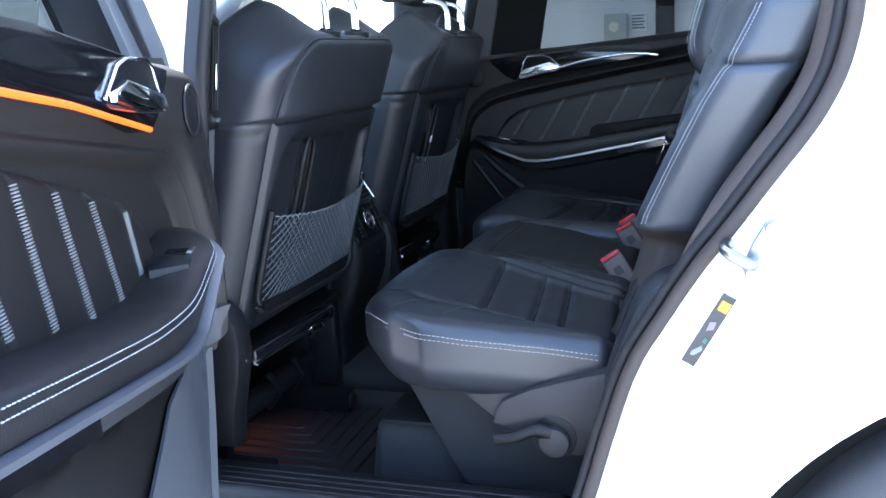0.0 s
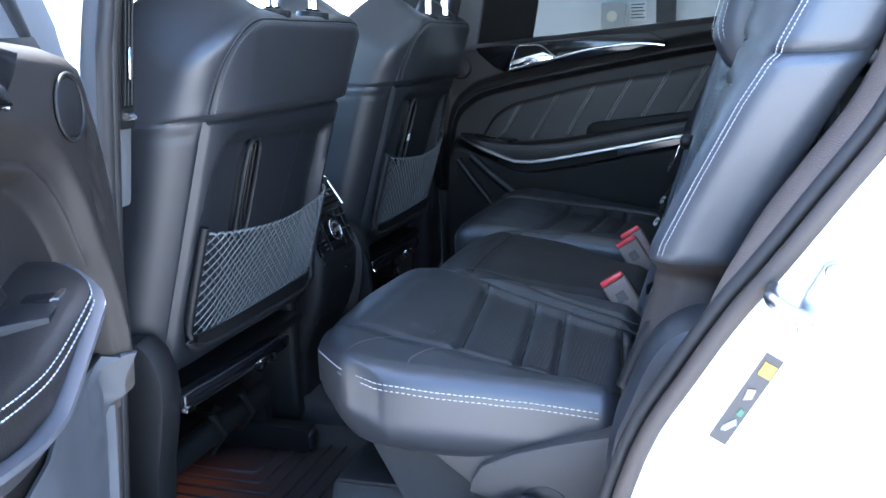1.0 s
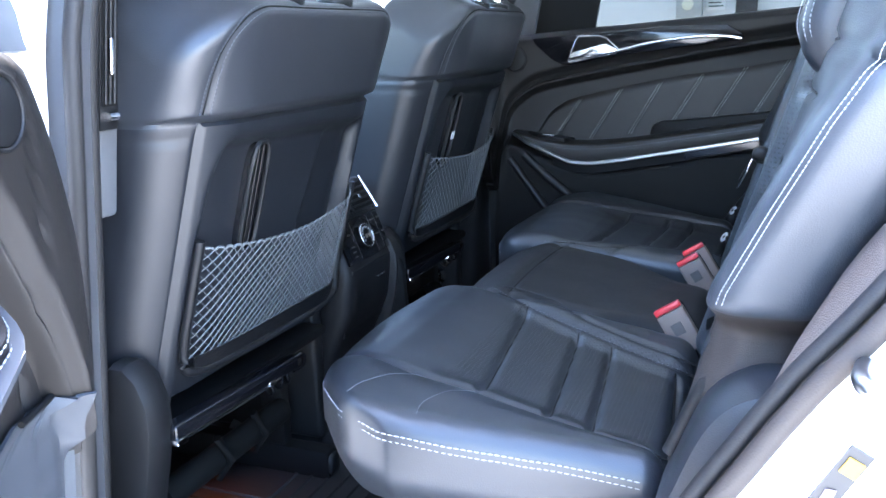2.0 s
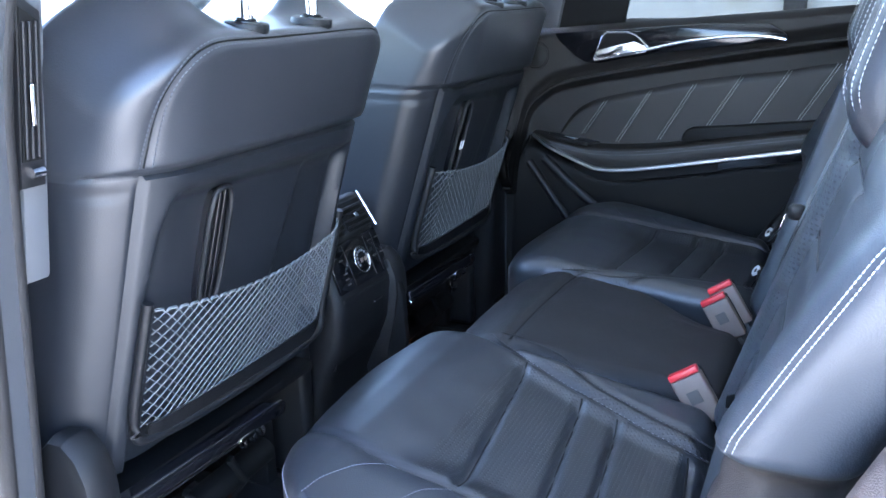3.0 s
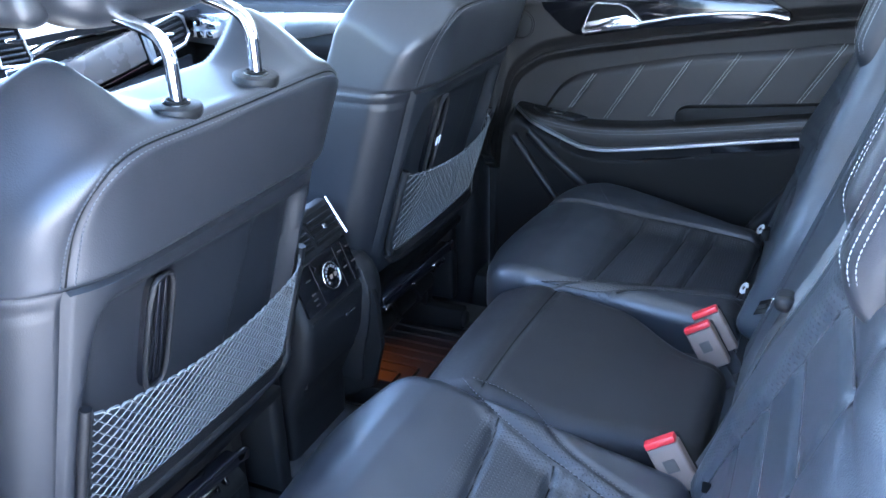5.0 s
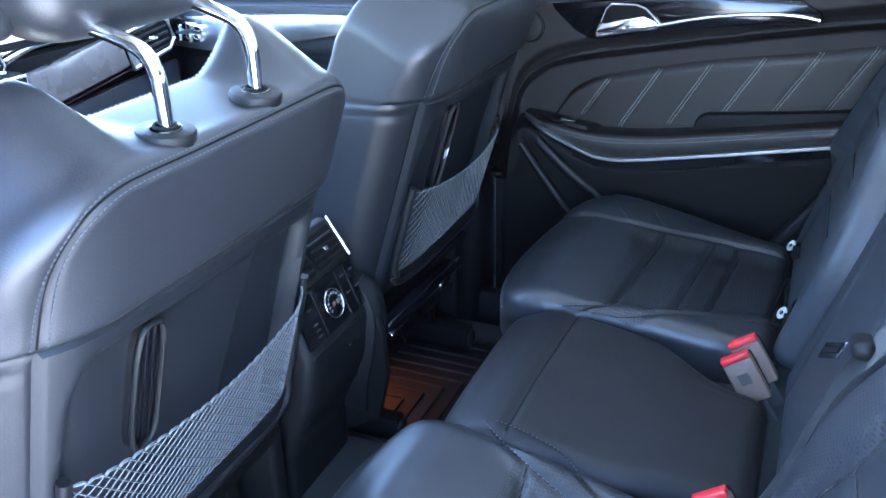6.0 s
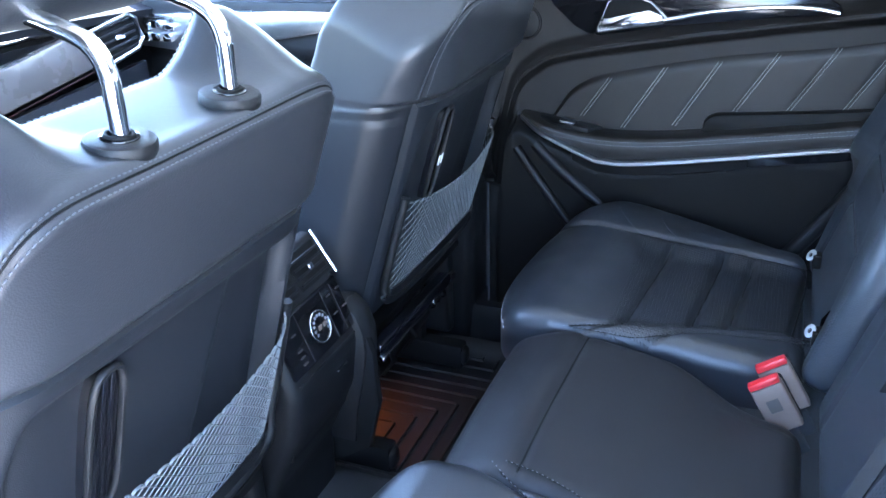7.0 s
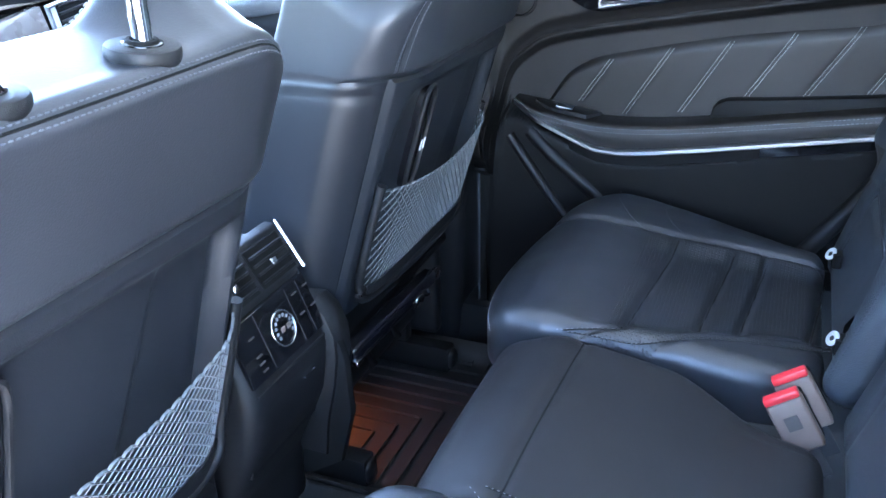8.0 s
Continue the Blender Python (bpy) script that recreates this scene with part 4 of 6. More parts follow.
    part("window_pane", sheet(lambda u, k: P(0.03 + u * 0.96, -0.05 - 0.10 * k, 1.41 + 0.045 * u + (0.40 - 0.045 * u) * k), span(0, 1, 6), span(0, 1, 4)), PRIVACY, door, "dark tinted window pane")
    return door


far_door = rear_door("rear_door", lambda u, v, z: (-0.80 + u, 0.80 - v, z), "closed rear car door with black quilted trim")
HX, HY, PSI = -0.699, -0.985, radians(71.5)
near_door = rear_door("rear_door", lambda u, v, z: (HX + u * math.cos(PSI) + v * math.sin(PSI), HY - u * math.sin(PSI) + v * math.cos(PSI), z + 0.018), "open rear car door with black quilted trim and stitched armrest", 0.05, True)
# amber light line under the bezel of the open door
part("light_line", tube([(HX + u * math.cos(PSI) + 0.062 * math.sin(PSI), HY - u * math.sin(PSI) + 0.062 * math.cos(PSI), 1.357 + 0.185 * (u - 0.296) - 0.05 * max(0, u - 0.5)) for u in span(0.293, 0.90, 24)], 0.0034, 8), AMBER, near_door, "glowing dark red line with its faint glow put in the colour")

# ---- front seats ----
SEAT_Y = -0.43


def seat_rear_x(z):
    return -0.69 + 0.30 * (z - 1.30)


CAP_SEAM = [(-0.2445, 1.330), (-0.2435, 1.385), (-0.241, 1.415), (-0.234, 1.436), (-0.222, 1.450), (-0.200, 1.4595), (-0.165, 1.4635), (-0.10, 1.4635), (0.0, 1.4635), (0.10, 1.4635), (0.19, 1.4610), (0.232, 1.4565)]
cap_line = [(p.x, p.z) for p in smooth_path([(a, 0, b) for a, b in CAP_SEAM], 5)]


def near_line(a, b, line):
    best = 9.0
    for (x0, z0), (x1, z1) in zip(line, line[1:]):
        dx, dz = x1 - x0, z1 - z0
        k = max(0, min(1, ((a - x0) * dx + (b - z0) * dz) / (dx * dx + dz * dz)))
        best = min(best, math.hypot(a - x0 - dx * k, b - z0 - dz * k))
    return best


BACK = dict(s=(0.15, 0.57, 0.59), c=(-0.075, SEAT_Y, 1.175), r=0.022)


def back_shape(x, y, z):
    """The reclined backrest: rounded sides, raised shoulders and a hollow for the headrest posts."""
    dy = y - SEAT_Y
    f = max(0, min(1, -x / 0.15))
    top = step(1.30, 1.465, z)
    ad, fd = abs(dy), -x
    side = max(0, ad - 0.17)
    seam = near_line(dy, z, cap_line) if f < 0.35 else 9
    x -= 5.0 * side * side * (1 - 0.6 * f)
    x -= 0.0036 * math.exp(-(seam / 0.0042) ** 2)
    x += 0.018 * step(1.316, 1.328, z) * (1 - f)
    x -= 0.005 * bell(z, 1.320, 0.005) * (1 - f)
    # a crease runs forward and up from the seam to each shoulder; a saddle lies between
    ridge = 0.135 + 0.20 * fd
    h = 0.056 * step(-0.005, 0.115, fd) * (1 - 0.35 * step(0.115, 0.15, fd))
    if ad < ridge:
        rise = h * max(0.0, 1 - (ridge - ad) / 0.075) ** 1.7
    else:
        rise = h * (1 - 0.25 * step(0, 0.12, ad - ridge))
    zz = z + top * (rise + 0.014 * max(0.0, min(1.0, (fd - 0.03) / 0.085)) - 0.020 * step(0.115, 0.15, fd) - 4.5 * max(0, ad - 0.165) ** 2)
    x -= 0.03 * step(0.19, 0.27, ad) * f * step(0.75, 1.1, z)
    groove = 0.8 * bell(z, 1.318, 0.005) + 0.5 * bell(z, 1.298, 0.004) * (1 - step(0.6, 0.75, f))
    edge = step(0.25, 0.28, ad)
    x -= 0.006 * bell(z, 1.296, 0.005) * step(0.245, 0.255, ad) * (1 - f)
    return (x + seat_rear_x(z), y - 0.004 * groove * (1 if dy > 0 else -1) * edge, zz)


def on_rear(dy, z, lift=0.0):
    """A point on the back of the backrest."""
    hx, hy, hz = (s / 2 for s in BACK["s"])
    cx, cy, cz = BACK["c"]
    r = BACK["r"]
    q = Vector((hx, dy, z - cz))
    c = Vector((hx - r, max(-hy + r, min(hy - r, q.y)), max(-hz + r, min(hz - r, q.z))))
    q = c + (q - c).normalized() * (r + lift)
    return Vector(back_shape(q.x + cx, q.y + cy, q.z + cz))


def sunk_back(x, y, z):
    """The padded block itself, set back where the hard shell covers it."""
    p = back_shape(x, y, z)
    k = step(0.242, 0.214, abs(y - SEAT_Y)) * step(1.314, 1.296, z) * step(-0.10, -0.02, x)
    return (p[0] - 0.034 * k, p[1], p[2])


def front_seat():
    seat = thing("front_seat", (-1.0, SEAT_Y, 0.56), "black leather front car seat with map net on its back", "car seat", "front seats")
    back = part("backrest", roundbox(*BACK["c"], *BACK["s"], BACK["r"], 0.0065, sunk_back), LEATHER, seat, "black leather backrest")
    zone(back, SHADE_LEATHER, lambda x, y, z: z < 1.312)
    for o in (-0.006, 0.006):
        pts = []
        for i, (a, b) in enumerate(cap_line):
            a0, b0 = cap_line[max(0, i - 1)]
            a1, b1 = cap_line[min(len(cap_line) - 1, i + 1)]
            n = Vector((-(b1 - b0), a1 - a0)).normalized()
            pts.append(on_rear(a + n.x * o, b + n.y * o, 0.0012))
        part("cap_thread", stitches(pts, 0.0036, 0.0022, 0.0009), DARK_THREAD, back)
    edge = [Vector(back_shape(-0.124, SEAT_Y + dy, 1.47)) + Vector((0, 0, 0.0012)) for dy in span(-0.185, 0.185, 70)]
    part("front_thread", stitches(edge, 0.0052, 0.002, 0.0011), THREAD, back, "white stitching along the front edge")
    # thin dark cord stands in for the shade in the seam groove
    part("cap_seam", tube([on_rear(a, b, 0.0005) for a, b in cap_line], 0.0012, 6), DARK, back)

    # hard back shell with a recess
    def hollow(dy, z):
        left = -0.215 + 0.10 * max(0, z - 1.15) + 0.9 * max(0, z - 1.235) ** 1.5
        k = step(left - 0.012, left + 0.010, dy) * (1 - step(0.205, 0.225, dy)) * (1 - step(1.265, 1.292, z + 0.02 * (dy - 0.1)))
        k2 = step(0.085, 0.10, dy - 0.18 * (z - 1.2)) * (1 - step(0.205, 0.225, dy))
        return -0.024 * k - 0.010 * k2 * (1 - step(1.25, 1.28, z))

    def shell(a, b):
        dy, z = a * (0.243 + 0.012 * (1.315 - b)), b
        edge = 0.0
        if abs(a) > 0.985 or b > 1.313 or b < 0.895:
            edge = -0.004 if b > 1.313 else -0.012
        return on_rear(dy, z, 0.007 + hollow(dy, z) + edge)

    sh = part("back_shell", sheet(shell, [-1.0, -0.99] + span(-0.97, 0.97, 88) + [0.99, 1.0], [0.888, 0.893] + span(0.90, 1.305, 72) + [1.311, 1.3165]), SHELL, seat, "hard satin black back shell")

    # upright vent grille in the recess
    def slot(a, b, d):
        z = 1.108 + b * 0.168
        return on_rear(-0.103 + a, z, -0.006 - d)
    oval = [(0.021 * math.copysign(abs(math.cos(t)) ** 0.6, math.cos(t)), 0.5 + 0.5 * math.copysign(abs(math.sin(t)) ** 0.45, math.sin(t))) for t in span(0, 2 * math.pi, 36)[:-1]]
    part("grille_back", plate(oval, slot, 0.010, 0.0), GLOSS, sh)
    part("grille_rim", tube([slot(a, b, -0.004) for a, b in oval + oval[:1]], 0.0038, 6, caps=False), PLASTIC, sh, "raised grille rim")
    for a in (-0.011, -0.0005, 0.010):
        part("grille_slat", tube([slot(a, b, -0.001) for b in span(0.04, 0.96, 10)], 0.0026, 8, flat=0.5), GLOSS, sh, "upright grille slat")

    # map net: frame bars and knotted strands
    def netp(a, b):
        """a across 0..1, b up 0..1"""
        dy = -0.213 + 0.448 * a
        sag = 0.022 * math.sin(math.pi * a) * b
        z = 0.968 + 0.172 * b - sag + (0.006 * a)
        bulge = 0.012 + 0.016 * math.sin(math.pi * a) * (0.4 + 0.6 * b)
        return on_rear(dy, z, bulge)
    nt = part("net_frame", tube(smooth_path([on_rear(-0.222, 1.152, 0.012), on_rear(-0.226, 1.06, 0.016), on_rear(-0.224, 0.985, 0.016), on_rear(-0.200, 0.945, 0.016), on_rear(0.0, 0.935, 0.018), on_rear(0.205, 0.938, 0.016), on_rear(0.236, 0.985, 0.018), on_rear(0.243, 1.06, 0.018), on_rear(0.243, 1.158, 0.014)], 6), 0.0075, 8), PLASTIC, seat, "black plastic net frame")
    part("net_band", sheet(lambda a, b: on_rear(-0.205 + 0.43 * a, 0.94 + 0.03 * b, 0.014), span(0, 1, 30), span(0, 1, 3), 0.003), PLASTIC, nt)
    bm = bmesh.new()
    rows, cols = 20, 25
    for k in range(rows + 1):
        pts = []
        for i in range(8 * cols + 1):
            tri = 2 * abs(2 * ((i / 8 + 0.25) % 1.0) - 1) - 1
            tri = math.copysign(min(1, 1.25 * abs(tri)), tri)
            flat = tri * (0.5 if k % 2 else -0.5)
            b = (k + flat * 0.94) / rows
            pts.append(netp(i / (8 * cols), max(0, min(1.0, b))))
        rad = 0.00085 if k < rows else 0.0020
        prev = None
        for i, p in enumerate(pts):
            t = (pts[min(i + 1, len(pts) - 1)] - pts[max(i - 1, 0)]).normalized()
            u = t.cross(Vector((1, 0, 0.3))).normalized()
            w = t.cross(u)
            rg = [bm.verts.new(p + (u * x + w * y) * rad) for x, y in ((1, 0), (0, 1), (-1, 0), (0, -1))]
            if prev:
                for q in range(4):
                    bm.faces.new((prev[q], prev[(q + 1) % 4], rg[(q + 1) % 4], rg[q]))
            prev = rg
    part("map_net", finish(bm, sharp=80), NET, seat, "grey knotted elastic map net")

    # headrest on two chrome posts
    hr = part("headrest", roundbox(-0.775, SEAT_Y - 0.01, 1.655, 0.115, 0.27, 0.20, 0.05, 0.012, lambda x, y, z: (x - 0.16 * (z - 1.655) - 0.06 * max(0, abs(y - SEAT_Y) - 0.06), y, z + 0.06 * max(0, abs(y - SEAT_Y + 0.01) - 0.05))), LEATHER, seat, "black leather headrest")
    for s in (-1, 1):
        rim = smooth_path([(-0.83, SEAT_Y - 0.01 + s * 0.09, 1.568), (-0.80, SEAT_Y - 0.01 + s * 0.128, 1.572), (-0.775, SEAT_Y - 0.01 + s * 0.138, 1.60), (-0.79, SEAT_Y - 0.01 + s * 0.139, 1.68)], 5)
        part("headrest_thread", stitches(rim, 0.006, 0.003, 0.0011), THREAD, hr, "white headrest stitching")
        wing = part("headrest_wing", roundbox(-0.81, SEAT_Y - 0.01 + s * 0.135, 1.66, 0.08, 0.05, 0.19, 0.022, 0.01, lambda x, y, z: (x - 0.16 * (z - 1.655), y, z)), LEATHER, hr)
    for y in (-0.509, -0.363):
        path = smooth_path([(-0.660, y, 1.44), (-0.660, y, 1.50), (-0.661, y, 1.53), (-0.672, y, 1.550), (-0.70, y, 1.562), (-0.76, y, 1.578)], 6)
        part("post", tube(path, 0.0078, 18, up=(0, 1, 0)), CHROME, seat, "chrome headrest post")
        c = Vector((-0.662, y, 1.4720))
        n = Vector((0.12, 0, 1)).normalized()
        so = part("post_socket", disc(c + n * 0.0085, n, 0.0285, 0.016, 36, 0.004), PLASTIC, seat, "round black plastic post socket")
        part("socket_step", disc(c + n * 0.0098, n, 0.0155, 0.004, 28, 0.001), GLOSS, so)
        part("socket_collar", ring(c + n * 0.0102, n, 0.0105, 0.0022, 20, 6), DARK, so)
    # seat base
    # added to close the gap beside the console against sun
    part("side_cover", box(-1.32, -0.86, SEAT_Y + 0.262, SEAT_Y + 0.30, 0.60, 0.93, 0.012, 3), PLASTIC, seat, "black plastic seat side cover added to block sun")
    part("cushion", roundbox(-1.18, SEAT_Y, 0.83, 0.46, 0.54, 0.16, 0.05, 0.02), LEATHER, seat, "black leather seat cushion")
    # plate added under the seat to keep sun off the rear floor
    part("seat_pan", box(-1.36, -0.83, SEAT_Y - 0.26, SEAT_Y + 0.26, 0.842, 0.862, 0.006), DARK, seat, "black seat pan added to block sun from the floor")
    part("hinge_cover", plate([(-0.880, 0.70), (-0.878, 0.93), (-0.862, 0.968), (-0.835, 0.990), (-0.805, 0.990), (-0.778, 0.970), (-0.762, 0.935), (-0.760, 0.895), (-0.770, 0.84), (-0.79, 0.77), (-0.80, 0.70)], lambda a, b, d: (-0.88 + (a + 0.88) * 0.84, SEAT_Y - 0.318 + d, b), 0.06, 0.018), PLASTIC, seat, "black plastic hinge cover")
    low = lambda x, y, z: (x, y, z - 0.04 * (y - SEAT_Y + 0.27))
    part("lower_bar", box(-0.800, -0.772, SEAT_Y - 0.272, SEAT_Y + 0.06, 0.864, 0.890, 0.006, 3, low), GLOSS, seat, "glossy black lower bar")
    part("bar_edge", tube([low(-0.7725, SEAT_Y + y, 0.8635) for y in span(-0.268, 0.0, 8)], 0.0014, 6), SATIN, seat, "bright lower bar edge")
    part("bar_clip", box(-0.782, -0.768, SEAT_Y - 0.275, SEAT_Y - 0.250, 0.859, 0.869, 0.003, 2, low), CHROME, seat, "bright bar end clip")
    part("bar_clip", box(-0.780, -0.770, SEAT_Y - 0.035, SEAT_Y + 0.0, 0.862, 0.870, 0.002, 2, low), CHROME, seat)
    for k in range(3):
        part("wire_clip", ring((-0.79 + 0.004 * k, SEAT_Y - 0.01 + 0.018 * k, 0.838 + 0.004 * k), (0.3, 1, 0.1), 0.010, 0.003, 16, 6), GLOSS, seat)
    part("end_hook", tube(smooth_path([(-0.785, SEAT_Y + 0.05, 0.865), (-0.775, SEAT_Y + 0.075, 0.872), (-0.78, SEAT_Y + 0.085, 0.850), (-0.80, SEAT_Y + 0.08, 0.835)], 4), 0.005, 8), GLOSS, seat)
    for s in (-1, 1):
        part("rail", box(-1.35, -0.80, SEAT_Y + s * 0.20 - 0.02, SEAT_Y + s * 0.20 + 0.02, 0.56, 0.62, 0.006), DARK, seat, "black steel seat rail")
        part("rail_end", roundbox(-0.815, SEAT_Y + s * 0.20, 0.59, 0.05, 0.036, 0.045, 0.012, 0.008), PLASTIC, seat)
        part("leg", box(-0.95, -0.90, SEAT_Y + s * 0.20 - 0.015, SEAT_Y + s * 0.20 + 0.015, 0.61, 0.78, 0.005), DARK, seat)
    part("motor", tube([(-0.90, SEAT_Y - 0.18, 0.70), (-0.90, SEAT_Y + 0.18, 0.70)], 0.025, 12), DARK, seat)
    for y in (-0.05, 0.06):
        part("mechanism", tube([(-0.88, SEAT_Y + y, 0.75), (-0.87, SEAT_Y + y + 0.02, 0.70), (-0.90, SEAT_Y + y + 0.02, 0.66)], 0.008, 8), DARK, seat, "black seat mechanism")
    return seat


driver = front_seat()
passenger = copy_thing(driver, Matrix.Translation((-0.008, 0.836, 0.008)) @ driver.matrix_world)

for a in (-0.0065, 0.0065):
    q = on_rear(-0.092 + a, 1.178, 0.001) + Vector((-0.008, 0.836, 0.008))
    part("white_mark", box(q.x - 0.001, q.x + 0.001, q.y - 0.0020, q.y + 0.0020, q.z - 0.009, q.z + 0.009, 0, 1, lambda x, y, z: (x + 0.3 * (z - q.z), y, z)), material("white_print", (0.6, 0.6, 0.6), 0.5), passenger, "small white printed mark on the grille")
adj = part("seat_adjuster", roundbox(-0.935, 0.665, 0.725, 0.05, 0.035, 0.045, 0.012, 0.006), GLOSS, passenger, "glossy black seat adjuster")
part("pivot", disc((-0.908, 0.655, 0.732), (0.9, -0.3, 0.2), 0.014, 0.010, 20, 0.002), CHROME, adj, "bright pivot")
part("rivet", disc((-0.910, 0.672, 0.718), (0.9, -0.3, 0.2), 0.006, 0.012, 16, 0.001), CHROME, adj)
part("rivet", disc((-0.912, 0.640, 0.712), (0.9, -0.3, 0.2), 0.005, 0.012, 16, 0.001), SATIN, adj)
part("knob", roundbox(-0.945, 0.226, 0.650, 0.036, 0.036, 0.036, 0.0175, 0.006), GLOSS, passenger, "round glossy knob on the rail end")
part("knob_base", box(-0.985, -0.93, 0.235, 0.29, 0.575, 0.655, 0.008), DARK, passenger)

# ---- rear bench ----
FRONT = [(-0.80, -0.40), (-0.745, -0.44), (-0.72, -0.495), (-0.64, -0.565), (-0.55, -0.598), (-0.45, -0.612), (-0.34, -0.616), (-0.25, -0.600), (-0.18, -0.565)]
INNER = [(-0.62, -0.195), (-0.50, -0.19), (-0.40, -0.20), (-0.30, -0.21), (-0.10, -0.225)]
SEAM_IN = [(-0.53, -0.165), (-0.472, -0.188), (-0.441, -0.208), (-0.36, -0.248), (-0.279, -0.287), (-0.172, -0.335), (-0.082, -0.364)]
PIPING = [(-0.455, -0.182), (-0.40, -0.184), (-0.352, -0.194), (-0.305, -0.232), (-0.262, -0.266), (-0.20, -0.297), (-0.135, -0.320), (-0.085, -0.340)]
SEAM_OUT = [(-0.62, -0.56), (-0.50, -0.585), (-0.42, -0.600), (-0.354, -0.603), (-0.253, -0.622), (-0.18, -0.635), (-0.08, -0.650)]
CHANNELS = (-0.365, -0.268, -0.212, -0.112)


seam_in, seam_out, piping = smooth_pts(SEAM_IN), smooth_pts(SEAM_OUT), smooth_pts(PIPING)
FRONT = smooth_pts(FRONT, 6)
CUSH = dict(c=(-0.355, -0.4725, 0.915), s=(0.51, 0.545, 0.135), r=0.035)


def cushion_shape(x, y, z):
    w = (z - 0.8475) / 0.135
    fx = lerp_pts(FRONT, y)
    x2 = -0.10 + (x + 0.10) * (fx + 0.10) / (-0.61 + 0.10)
    dz = -0.145 * max(0, x2 + 0.50) - 0.02 * step(-0.53, -0.60, x2)
    if w > 0.6:
        yi, yo = lerp_pts(seam_in, x2), lerp_pts(seam_out, x2)
        dz += 0.006 * step(yi - 0.01, yi + 0.04, y) + 0.008 * (1 - step(yo - 0.05, yo + 0.01, y))
        d = min(near_line(x2, y, seam_in), near_line(x2, y, seam_out))
        dz -= 0.008 * math.exp(-(d / 0.0065) ** 2)
        dz -= 0.005 * math.exp(-(near_line(x2, y, piping) / 0.006) ** 2)
        dz -= 0.016 * step(yo, yo + 0.06, y) * (1 - step(yi - 0.035, yi + 0.008, y)) * step(-0.46, -0.36, x2)
        inside = step(yo, yo + 0.02, y) * (1 - step(yi - 0.02, yi, y))
        for c in CHANNELS:
            dz -= 0.009 * bell(x2 + 0.10 * (y + 0.48), c, 0.0065) * inside
        dz += 0.003 * math.sin((x2 + 0.5) * 60) * inside * 0.2 + 0.0015 * noise.noise((x * 18, y * 18, 3))
    if w < 0.5:
        dz += 0.02 * step(-0.50, -0.58, x2)
        y += 0.02 * step(0.5, 0.0, w) * (1 if y < -0.6 else 0)
    y2 = y
    if y < -0.55:
        y2 = y + 0.06 * step(-0.45, -0.10, x2) * step(-0.60, -0.745, y)
    if y > -0.30:
        y2 = y + (lerp_pts(INNER, x2) + 0.20) * step(-0.30, -0.22, y)
    return (x2, y2, z + dz)


def mirrored(fn, s):
    if s < 0:
        return fn
    return lambda x, y, z: (lambda p: (p[0], -p[1], p[2]))(fn(x, y, z))


def on_top(x, y, lift=0.001):
    """A point on the cushion's top, from box coordinates."""
    p = cushion_shape(x, y, 0.9825)
    return Vector((p[0], p[1], p[2] + lift))


def box_x(x2, y):
    return -0.10 + (x2 + 0.10) * (-0.61 + 0.10) / (lerp_pts(FRONT, y) + 0.10)


